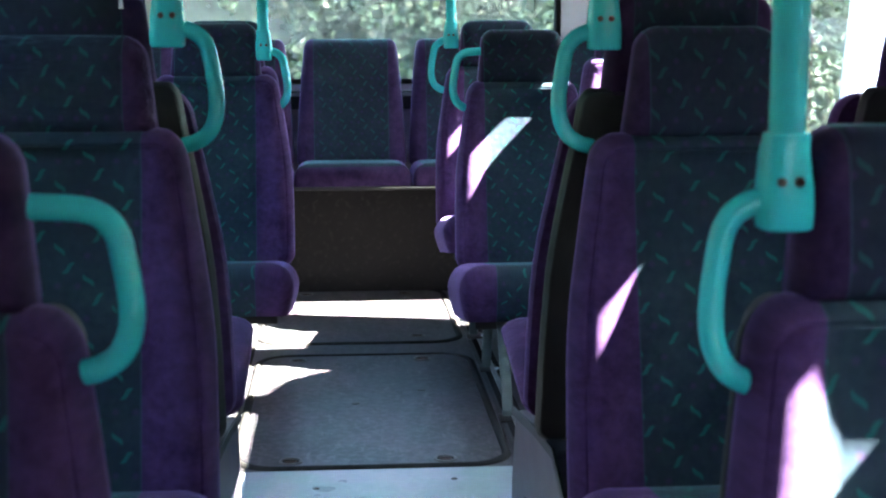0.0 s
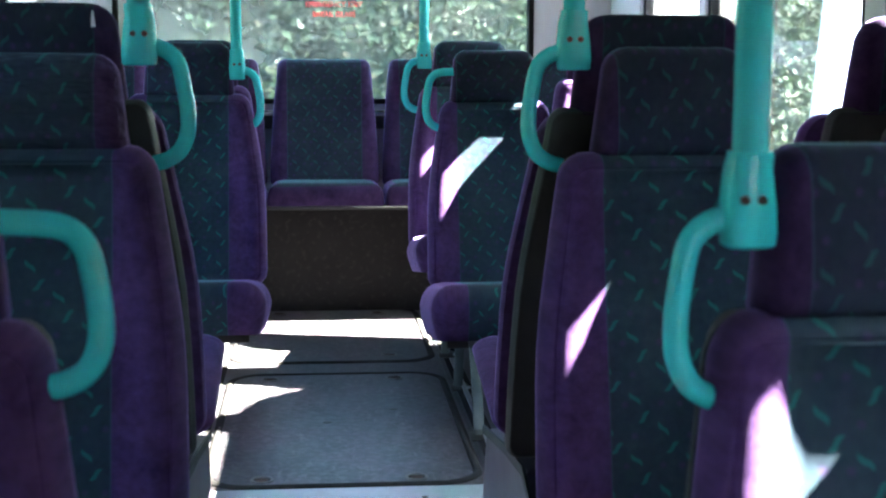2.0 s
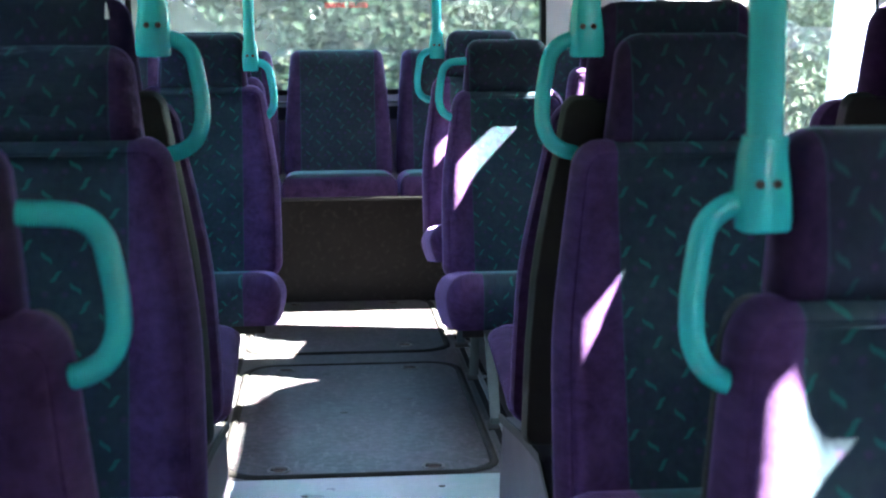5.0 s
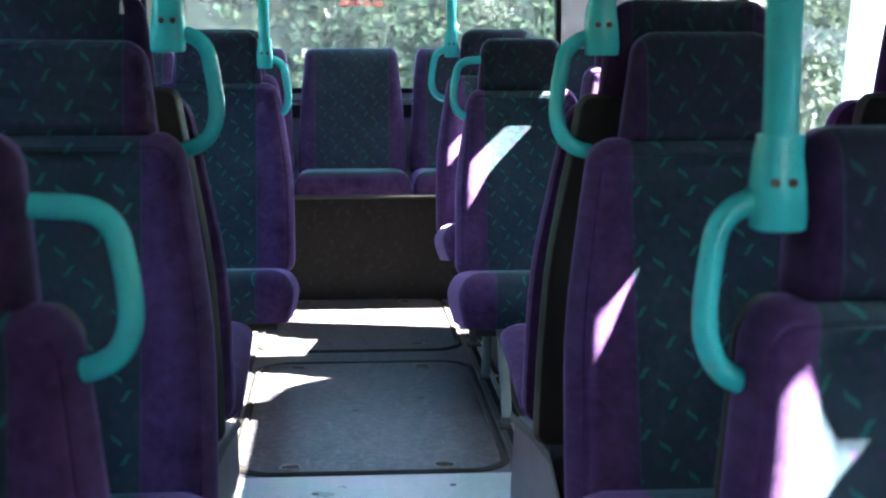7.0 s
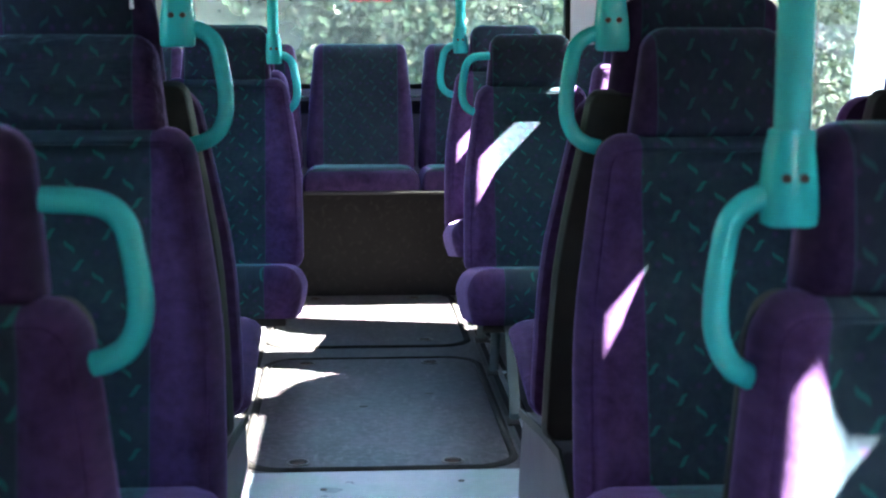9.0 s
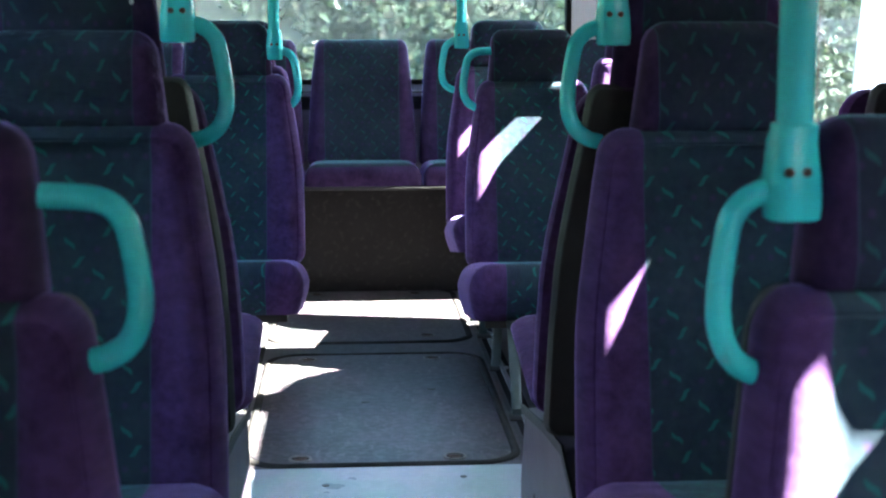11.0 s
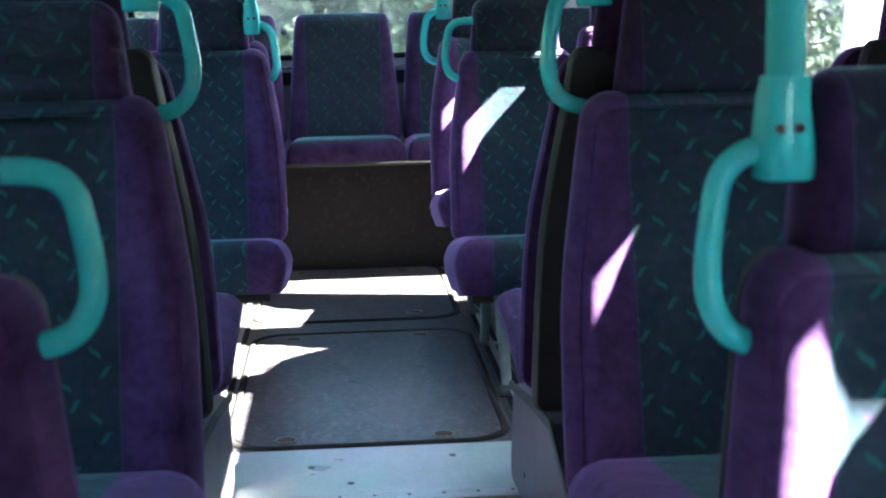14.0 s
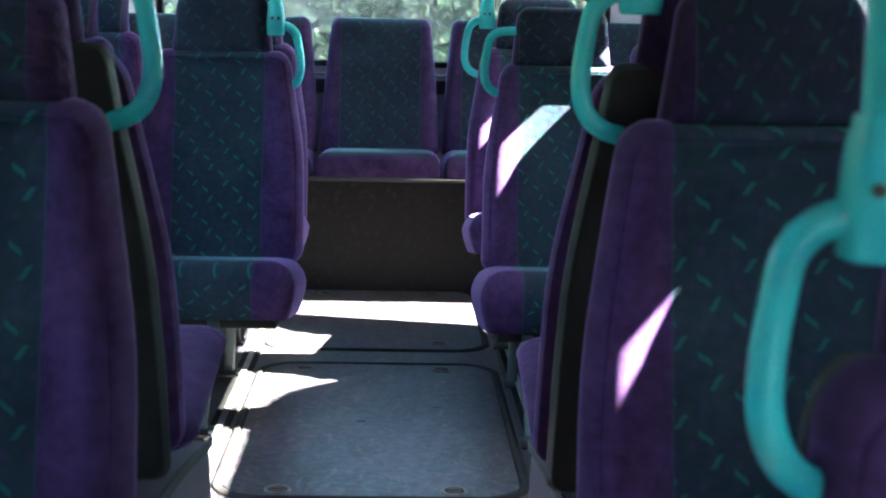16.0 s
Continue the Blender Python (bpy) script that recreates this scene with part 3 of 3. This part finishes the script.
def shaped_loops(outline, add, z0, z1, r, steps, tilt, foot=None, dish=0.0):
    """Like backrest_loops, with half widths that follow an outline of (height, half width) and grow by add; dish hollows the middle."""
    heights, widths = zip(*outline)
    full = max(widths)
    loops = []
    for inset, y in steps:
        loop = []
        for x, z in rounded(full, full, z0, z1, r, inset, 6, 10, foot):
            wide = np.interp(z, heights, widths) + add
            x *= wide / full
            f = min(max((wide - abs(x) - 0.047) / 0.05, 0.0), 1.0) if inset > 0.028 else 0.0
            loop.append((x, y + tilt(z) + dish * f * f * (3 - 2 * f), z))
        loops.append(loop)
    return loops


def seat_leg(seat, x, top, foot, z):
    """A flattened steel leg, raked from the seat pan down to a bolted foot plate."""
    line = [(x - 0.012, top, z), (x - 0.010, top + (foot - top) * 0.1, z - 0.03), (x - 0.016, foot, 0.03), (x - 0.016, foot, 0.012)]
    oval = [(0.0145 * math.copysign(abs(math.cos(a)) ** 0.5, math.cos(a)), 0.0095 * math.copysign(abs(math.sin(a)) ** 0.5, math.sin(a))) for a in (2 * math.pi * k / 20 for k in range(20))]
    leg = part("leg", loft_new([[(px + ox, py + oy, pz) for ox, oy in oval] for px, py, pz in line], (True, True)), LEGS, seat)
    part("foot", box(bmesh.new(), x - 0.040, x + 0.014, foot - 0.055, foot + 0.03, 0.0085, 0.0145, 0.002), SCREW, leg)
    part("foot_bolt", disc(bmesh.new(), x + 0.012, foot - 0.038, 0.0145, 0.007, 0.006, 8), METAL, leg)


def seat(name, label, group, at, turn=0.0, legs=False, side=1, inward=0.0, trim=True, drop=0.0, thick=0.125, stand=0.15, curl=0.6, under=0.02, cover=FABRIC_HEAD, span=1.27, tilt=0.08, rake=-0.73, grow=0.0, crown=1.032, head=(0.138, 0.127), hollow=DISH):
    """One bus seat, facing -y before its turn: cushion, backrest, headrest, black back shell and edge trim."""
    s = thing(name, label, "seat", group)
    bm = bmesh.new()
    loft(bm, shaped_loops(BACK, grow, 0.30, 0.875, 0.042, [(0.004, 0.066), (0.0, 0.052), (0.001, 0.034), (0.005, 0.018), (0.010, 0.005), (0.017, -0.0045), (0.0195, -0.0048), (0.0215, -0.0035), (0.0235, -0.0065), (0.029, -0.011), (0.045, -0.011), (0.060, -0.009), (0.075, -0.0075), (0.092, -0.0065), (0.11, -0.006), (0.15, -0.006), (0.18, -0.006)], lean, None, hollow), (True, True), lambda c: (c.x, c.z))
    part("backrest", bm, FABRIC, s)
    bm = bmesh.new()
    loft(bm, backrest_loops(head[0], head[1], 0.862, crown, 0.042, [(0.014, 0.082), (0.0, 0.066), (0.0, 0.030), (0.006, 0.008), (0.018, -0.004), (0.040, -0.009)], lambda z: tilt * (z - 0.875) + curl * max(z - 0.92, 0.0) ** 2, 0.012), (True, True), lambda c: (c.x * span, c.z + 0.02))
    part("headrest", bm, cover, s, "loose creased cover" if cover == FABRIC_LOOSE else "")
    bm = bmesh.new()
    plan = []
    for inset, dz, dip in ((under, -0.125, 0.0), (under * 0.6, -0.105, 0.0), (under * 0.2, -0.080, 0.0), (0.0, -0.055, 0.0), (0.003, -0.042, 0.0), (0.010, -0.027, 0.0), (0.022, -0.013, 0.0), (0.040, -0.004, 0.0), (0.065, 0.001, 0.001), (0.10, 0.002, 0.004)):
        plan.append([(x, y, 0.425 - drop + dz * thick / 0.125 + (0.10 * (-0.56 - y) if y < -0.56 else -0.15 * (y + 0.56)) - dip) for x, y in rounded(0.226, 0.229, -0.60, -0.15, 0.045, inset)])
    loft(bm, plan, (True, True), lambda c: (c.x, c.y - (c.z - 0.43) + 0.013))
    cushion = part("cushion", bm, FABRIC, s)
    cushion.location.x = -side * inward
    if turn:
        # flat back panel in a bevelled grey-green edge
        part("back_shell", loft_new(shaped_loops(PANEL, -0.0072, 0.278, 0.880, 0.020, [(0.0, 0.060), (0.0, 0.0995), (0.002, 0.1015), (0.02, 0.1015)], lean), (True, True)), SHELL, s, "black plastic back panel")
        part("edge_trim", loft_new(shaped_loops(PANEL, 0.0, 0.272, 0.886, 0.026, [(0.004, 0.078), (0.0, 0.080), (0.0, 0.090), (0.0025, 0.0945), (0.0062, 0.1030), (0.0078, 0.1035), (0.0083, 0.0985)], lean), (False, False)), TRIM, s, "grey-green plastic edge trim")
    else:
        part("back_shell", loft_new(shaped_loops(PANEL, grow - 0.006, 0.285, 0.868, 0.030, [(0.0, 0.0665), (0.0, 0.085), (0.012, 0.102), (0.04, 0.110)], lean), (True, True)), SHELL, s, "black plastic back shell")
        if trim:
            part("edge_trim", loft_new(shaped_loops(BACK, grow + 0.0015, 0.285, 0.872, 0.044, [(0.006, 0.059), (0.0, 0.060), (0.0, 0.0665), (0.003, 0.0695), (0.012, 0.0705), (0.014, 0.067)], lean), (False, False)), TRIM, s, "grey-green plastic edge trim")
    pan = 0.285 if not legs else 0.425 - drop - thick - 0.004
    part("seat_pan", box(bmesh.new(), -0.19, 0.19, -0.55, -0.12, pan, pan + 0.017, 0.004), SHELL, s)
    if not legs:
        part("pedestal", box(bmesh.new(), -0.15, 0.15, -0.46, -0.20, stand - at[2], 0.2845, 0.01), SHELL, s, "black steel pedestal")
    if legs:
        x = -side * (0.115 if side > 0 else 0.058)
        seat_leg(s, x, -0.54, rake, pan - 0.001)
        seat_leg(s, x, -0.18, -0.18, pan - 0.001)
        part("frame_bar", box(bmesh.new(), -0.2, 0.2, -0.545, -0.535, pan - 0.022, pan - 0.001, 0.003), SHELL, s)
    s.matrix_world = pose(*at, 0, 0, turn)
    return s


XR, XL, PITCH, XR_FRONT, XL_FRONT = 0.50, -0.457, 0.455, 0.517, -0.471
XR_BAY, XL_BAY, XR_BACK, XL_BACK = 0.515, -0.431, 0.505, -0.452
HANDLED = []
STAGGER, RAISED = (0.085, 0.134, 0.138, 0.19), (0.095, 0.060, 0.032, 0.03)   # the window places stand further forward and a little higher
AISLE = "purple and dark teal patterned seat %s"
for side, xs in ((1, (XR_FRONT, XR, XR_BAY, XR_BACK)), (-1, (XL_FRONT, XL, XL_BAY, XL_BACK))):
    for row, (y, dz, legs) in enumerate(((0.72, -0.095, False), (1.50, 0.0, False), (3.80, -0.008, True), (4.40, 0.024, True))):
        where = ("on the lower floor", "backing onto another seat", "on grey steel legs", "before the rear bench")[row]
        bay_left = side < 0 and row == 2
        for k in (0, 1):
            made = seat("bus_seat", AISLE % where, "forward-facing seats", (xs[row] + side * PITCH * k, y - STAGGER[row] * k, dz + RAISED[row] * k + (0.022 if bay_left else 0.012 if (row, side, k) == (1, -1, 0) else 0.0)), 0, legs, side, (0.012, 0.012, 0.022, 0.012)[row] if k == 0 else 0.0, row == 0 and side > 0, (0.0, -0.033, 0.039 if bay_left else 0.032, 0.0)[row], (0.125, 0.125, 0.147 if bay_left else 0.158, 0.125)[row], LOW + 0.001 if row == 0 else 0.15, 4.0 if (row, k) == (1, 1) else 8.0 if k and row > 1 else 0.6, 0.02, FABRIC_LOOSE if (row, side, k) == (1, -1, 0) else FABRIC_HEAD, 1.27 if row < 2 else 1.0, 0.2 if k else 0.08, -0.73 if row == 2 else -0.46, 0.0 if k else (0.0, 0.0, side * -0.009, 0.0)[row], 1.008 if (row, side, k) == (1, -1, 0) else 1.07 if (row, k) == (1, 1) else 1.032, (0.128, 0.111) if (row, side, k) == (1, 1, 0) else (0.138, 0.127), 0.021 if row == 0 else DISH)
            if k == 0 and (side, row) in ((-1, 0), (1, 2)):
                HANDLED.append((made, side))
    x = XR if side > 0 else XL
    for k in (0, 1):
        back = seat("bus_seat", AISLE % "turned rearward over the wheel box", "rear-facing seats", (x + side * PITCH * k - (0.016 if side < 0 else 0.0), 1.72, 0.05 if side > 0 else 0.063), 180, False, -side, 0.015 if side < 0 and k == 0 else 0.0, True, 0.035, 0.066, 0.15, 0.6, 0.05, grow=0.027 if k else 0.010)
        if side < 0 and k == 0:
            bm = bmesh.new()
            loft(bm, [[(-0.097 + dx * w, 0.1015 + dy + 0.2 * (z - 1.01), z) for dx, dy in ((-1, 0), (1, 0), (1, 0.002), (-1, 0.002))] for z, w in ((0.996, 0.0034), (1.006, 0.0026), (1.020, 0.0008))])
            part("tag", bm, WHITE, back, "small white cloth tag")


# rear bench: riser and five places
bench_riser = part("bench_riser", box(bmesh.new(), LEFT + 0.004, RIGHT - 0.004, 4.90, 4.93, 0.0005, 0.425, 0.004), CARPET)
tagged(bench_riser, "dark grey speckled riser below the rear bench", "bench base", kind="structure")
part("board", box(bmesh.new(), LEFT + 0.006, RIGHT - 0.006, 4.712, 5.22, 0.426, 0.440, 0.003), SHELL, bench_riser)


def bench_lean(z):
    return -0.24 * (0.985 - z)


for i in range(5):
    x = (i - 2) * 0.45 - 0.008
    s = thing("bench_seat", "purple-edged dark teal patterned place of the rear bench", "seat", "places of the rear bench")
    bm = bmesh.new()
    loft(bm, shaped_loops(BENCH, 0.0, 0.475, 0.985, 0.035, [(0.012, 0.068), (0.0, 0.058), (0.001, 0.045), (0.007, 0.028), (0.018, 0.013), (0.034, 0.003), (0.055, -0.002), (0.09, 0.002)], bench_lean), (True, True), lambda c: (c.x, c.z))
    part("backrest", bm, FABRIC_WIDE, s)
    bm = bmesh.new()
    plan = []
    for inset, dz in ((0.0, -0.085), (0.0, -0.060), (0.003, -0.040), (0.010, -0.022), (0.022, -0.009), (0.040, -0.001), (0.07, 0.002)):
        plan.append([(px, py, 0.525 + dz - 0.05 * (py + 0.44)) for px, py in rounded(0.222, 0.222, -0.44, -0.06, 0.02, inset)])
    loft(bm, plan, (True, True), lambda c: (c.x * 0.8 if c.z > 0.508 else 1.0 + c.x, c.y - (c.z - 0.525)))
    part("cushion", bm, FABRIC_WIDE, s)
    s.matrix_world = pose(x, 5.155, 0, 0, 0, 0)


# ---- poles and grab handles ----
def grab_handle(parent, flip, dx=0.0, low=0.0, reach=0.0):
    """The bent hand hold beside a backrest; flip is 1 where the aisle lies towards -x."""
    pts = [(-0.140 + reach, 0.030, 0.966), (-0.178, 0.030, 0.961), (-0.201, 0.028, 0.942), (-0.210, 0.024, 0.908), (-0.2165, 0.016, 0.866), (-0.2155, 0.011, 0.834), (-0.205, 0.008, 0.809), (-0.186, 0.008, 0.795), (-0.166, 0.012, 0.789)]
    pts = [(flip * (px - dx), py, pz + low * (0.961 - pz)) for px, py, pz in pts]
    h = part("handle", tube(bmesh.new(), smooth_path(pts, 5), 0.0122, 16), TEAL, parent)
    return h


def grab_pole(x, y, dz, flip, turn_back=False):
    """A teal pole from the seat's shoulder to the ceiling, with its tapered bracket and the hand hold."""
    p = thing("grab_pole", "teal plastic-coated pole with bracket and loop handle on a seat", "grab pole", "grab poles")
    top = CEIL - dz - 0.0005
    cx = -flip * 0.145
    part("tube", tube(bmesh.new(), [(cx, 0.030, z) for z in (0.98, 1.03, 1.5, top)], 0.0172, 24), POLE, p)
    bm = bmesh.new()
    rings = []
    for z, hw, hd, off in ((0.936, 0.0225, 0.020, 0.0), (0.938, 0.0255, 0.023, 0.0), (0.950, 0.0265, 0.024, 0.0), (0.975, 0.0262, 0.0235, -0.001), (1.010, 0.0225, 0.0215, -0.002), (1.022, 0.0212, 0.0205, 0.0), (1.026, 0.0212, 0.0205, 0.0), (1.028, 0.0195, 0.019, 0.0)):
        ring = []
        for k in range(24):
            a = 2 * math.pi * k / 24
            c, s = math.cos(a), math.sin(a)
            ring.append((cx + flip * off + hw * math.copysign(abs(c) ** 0.62, c), 0.030 + hd * math.copysign(abs(s) ** 0.62, s), z))
        rings.append(ring)
    loft(bm, rings)
    b = part("bracket", bm, TEAL, p)
    for sx in (-0.0085, 0.0085):
        bm = bmesh.new()
        loft(bm, [[(cx + sx - flip * 0.002 + r * math.cos(2 * math.pi * k / 14), yy, 0.983 + r * math.sin(2 * math.pi * k / 14)) for k in range(14)] for r, yy in ((0.0046, 0.009), (0.0046, 0.0053), (0.0030, 0.0050), (0.0028, 0.0066))], (False, True))
        part("screw", bm, SCREW, b)
    grab_handle(p, flip)
    p.matrix_world = pose(x, y, dz)
    return p


bell_pole = grab_pole(XR + 0.012, 0.72, -0.095, 1)
push = part("bell_push", box(bmesh.new(), -0.178, -0.155, 0.030, 0.060, 1.172, 1.235, 0.005), YELLOW, bell_pole, "yellow plastic bell push")
grab_pole(XR, 1.585, 0.060, 1)
grab_pole(XL + 0.004, 1.585, 0.066, -1)
grab_pole(XL_BAY + 0.002, 3.80, -0.004, -1)
grab_pole(XR_BACK - 0.018, 4.42, 0.022, 1)
for holder, flip in HANDLED:
    grab_handle(holder, flip, 0.012 if flip < 0 else 0.0, 0.14 if flip < 0 else 0.0, 0.014 if flip < 0 else 0.010)

# ---- outside ----
# unseen ground, made pale to throw sunlight up into the bus
ground = part("ground", box(bmesh.new(), -400, 400, -400, 400, -1.1, -0.95), ROAD)
tagged(ground, "unseen pale grey ground that bounces sun into the bus", "ground", kind="structure")


def hedge(name, label, x0, x1, y0, y1, z0, z1, count, seed, normal, size=(0.035, 0.10), slope=0.3, blossoms=0):
    """A dense hedge: dark core and many folded leaves on an uneven face, with twigs."""
    rnd = random.Random(seed)
    h = thing(name, label, "hedge", kind="stuff")
    verts, faces = [], []
    for _ in range(count):
        a, b, dep = rnd.random(), rnd.random(), rnd.random() ** 1.6
        p = Vector((x0 + (x1 - x0) * a, y0 + (y1 - y0) * a, z0 + (z1 - z0) * b))
        lump = noise.noise(p * 1.1 + Vector((seed, 0, 0))) * 0.45 + noise.noise(p * 3.1) * 0.2
        p += normal * (lump - dep * 0.8 - slope * (p.z - 0.9))
        ln = rnd.uniform(*size)
        w = ln * rnd.uniform(0.25, 0.36)
        d = Vector((rnd.uniform(-1, 1), rnd.uniform(-1, 1), rnd.uniform(-0.9, 0.5))) + normal * 0.5
        d.normalize()
        n = (normal * 1.2 + Vector((rnd.uniform(-0.8, 0.8), rnd.uniform(-0.8, 0.8), rnd.uniform(-0.1, 1.2)))).normalized()
        s = d.cross(n).normalized()
        n = s.cross(d)
        i = len(verts)
        verts += [p, p + d * ln * 0.35 + s * w + n * w * 0.3, p + d * ln * 0.7 + s * w * 0.8 + n * w * 0.2, p + d * ln, p + d * ln * 0.7 - s * w * 0.8 + n * w * 0.2, p + d * ln * 0.35 - s * w + n * w * 0.3]
        faces += [(i, i + 1, i + 2, i + 3), (i, i + 3, i + 4, i + 5)]
    me = bpy.data.meshes.new("leaves")
    me.from_pydata(verts, [], faces)
    me.materials.append(LEAF)
    leaves = new("leaves", me)
    leaves.parent = h
    leaves["kind"] = "stuff"
    bm = bmesh.new()
    along = Vector((x1 - x0, y1 - y0, 0))
    nu, nv = 60, 30
    grid = []
    for j in range(nv + 1):
        line = []
        for i in range(nu + 1):
            q = Vector((x0, y0, z0)) + along * (i / nu) + Vector((0, 0, (z1 - z0) * j / nv))
            q += normal * (noise.noise(q * 1.1 + Vector((seed, 0, 0))) * 0.45 + noise.noise(q * 5.0) * 0.15 - 0.62 - slope * (q.z - 0.9))
            line.append(bm.verts.new(q))
        grid.append(line)
    for j in range(nv):
        for i in range(nu):
            bm.faces.new((grid[j][i], grid[j][i + 1], grid[j + 1][i + 1], grid[j + 1][i]))
    back = part("inner_foliage", bm, INNER, h)
    back["kind"] = "stuff"
    bm = bmesh.new()
    for _ in range(count // 900):
        a, b = rnd.random(), rnd.random()
        p = Vector((x0 + (x1 - x0) * a, y0 + (y1 - y0) * a, z0 + (z1 - z0) * b * 0.8)) - normal * (rnd.uniform(0.0, 0.5) + slope * (z0 + (z1 - z0) * b * 0.8 - 0.9))
        d = Vector((rnd.uniform(-0.6, 0.6), rnd.uniform(-0.6, 0.6), rnd.uniform(0.3, 1.0))).normalized()
        tube(bm, smooth_path([p, p + d * 0.25 + normal * 0.03, p + d * 0.6 + Vector((rnd.uniform(-0.1, 0.1), 0, 0))], 3), 0.006, 5)
    tw = part("twigs", bm, TWIG, h)
    tw["kind"] = "stuff"
    if blossoms:
        bm = bmesh.new()
        for _ in range(blossoms):
            a, b = rnd.random(), rnd.uniform(0.45, 1.0)
            c = Vector((x0 + (x1 - x0) * a, y0 + (y1 - y0) * a, z0 + (z1 - z0) * b))
            lump = noise.noise(c * 1.1 + Vector((seed, 0, 0))) * 0.45 + noise.noise(c * 3.1) * 0.2
            c += normal * (lump + 0.03 - slope * (c.z - 0.9))
            for _ in range(rnd.randint(2, 6)):
                e = c + Vector((rnd.uniform(-0.03, 0.03), rnd.uniform(-0.03, 0.03), rnd.uniform(-0.03, 0.03)))
                up = (normal + Vector((rnd.uniform(-0.6, 0.6), rnd.uniform(-0.6, 0.6), rnd.uniform(0.0, 0.9)))).normalized()
                side = up.cross(Vector((0, 0, 1))).normalized()
                top, q = side.cross(up), rnd.uniform(0.005, 0.010)
                for k in range(5):
                    f = [side * math.cos(t) + top * math.sin(t) for t in (2 * math.pi * (k + o) / 5 for o in (-0.4, 0.0, 0.4))]
                    bm.faces.new([bm.verts.new(p) for p in (e, e + f[0] * q * 0.7 + up * q * 0.2, e + f[1] * q + up * q * 0.35, e + f[2] * q * 0.7 + up * q * 0.2)])
        part("blossoms", bm, PETAL, h, "small white blossoms")["kind"] = "stuff"
    return h


hedge("hedge", "sunlit broad-leaved hedge behind the bus", -3.4, 5.4, 6.5, 9.5, -0.95, 2.3, 66000, 3, Vector((0.32, -0.947, 0)), (0.030, 0.078), 0.3, 150)
# the second hedge is unseen, added to cut sky light from the left
hedge("hedge", "unseen dense hedge added along the far side to block sky light", -2.7, -2.7, 8.0, -5.0, -0.95, 2.2, 10000, 7, Vector((1, 0, 0)), (0.05, 0.12), 0.05)


def shading_hedge():
    """An unseen clipped hedge added beside the bus to block sun: a dense twiggy body with a rounded end and leaves all
    over it.
    """
    rnd = random.Random(11)
    h = thing("shading_hedge", "unseen clipped hedge added beside the bus to block sun", "hedge", kind="stuff")
    x0, x1, top = 1.80, 2.45, 1.92
    bm = bmesh.new()
    loops = []
    # heights along y are cut to shape the sun patches inside the bus
    for y, k in ((-3.4, 0.955), (-1.5, 0.955), (0.0, 0.955), (0.76, 0.955), (0.82, 0.985), (0.9, 1.0), (1.5, 1.0), (2.5, 1.006), (3.1, 1.005), (3.17, 1.006), (3.20, 1.034), (3.34, 1.036), (3.37, 1.0), (3.52, 0.984), (3.61, 0.954), (3.715, 0.912), (3.80, 0.88), (3.87, 0.86), (3.92, 0.80), (3.95, 0.5)):
        z = -0.95 + (top + 0.95) * k
        loops.append([(x1, y, -0.95), (x1, y, z - 0.08), (x1 - 0.08, y, z), ((x0 + x1) / 2, y, z), (x0 + 0.05, y, z), (x0, y, z - 0.05), (x0, y, -0.95)])
    loft(bm, loops)
    part("body", bm, TWIG, h)
    verts, faces = [], []
    for _ in range(14000):
        y = rnd.uniform(-3.3, 3.8)
        k = 0.955 if y < 0.75 else 1.0 if y < 3.1 else max(0.55, 1.0 - (y - 3.1) ** 2 * 0.6)
        z = -0.95 + (top + 0.95) * k
        p = Vector((x0 - 0.01, y, rnd.uniform(-0.9, z - 0.06))) if rnd.random() < 0.85 else Vector((rnd.uniform(x0 + 0.1, x1), y, z - 0.02))
        ln = rnd.uniform(0.03, 0.055)
        d = Vector((rnd.uniform(-1, 1), rnd.uniform(-1, 1), rnd.uniform(-0.4, 0.25))).normalized()
        s = d.cross(Vector((rnd.uniform(-1, 0), rnd.uniform(-1, 1), rnd.uniform(0, 1)))).normalized() * ln * 0.3
        i = len(verts)
        verts += [p, p + d * ln * 0.5 + s, p + d * ln, p + d * ln * 0.5 - s]
        faces.append((i, i + 1, i + 2, i + 3))
    me = bpy.data.meshes.new("leaves")
    me.from_pydata(verts, [], faces)
    me.materials.append(LEAF)
    leaves = new("leaves", me)
    leaves.parent = h
    leaves["kind"] = "stuff"


shading_hedge()

# a broad white post in front of the hedge
white_post = thing("white_post", "broad white painted post leaning a little before the hedge", "post", at=(3.30, 8.3, -0.95))
part("shaft", loft_new([[(-0.225 + cx * 0.45 + 0.075 * z, cy * 0.06, z) for cx, cy in ((0, 0.1), (0.02, 0), (0.98, 0), (1, 0.1), (1, 2), (0, 2))] for z in (0.0, 0.4, 1.2, 2.2, 3.1)], (True, True)), WHITE, white_post)
part("cap", box(bmesh.new(), -0.02, 0.49, -0.03, 0.15, 3.1005, 3.15, 0.01), WHITE, white_post)
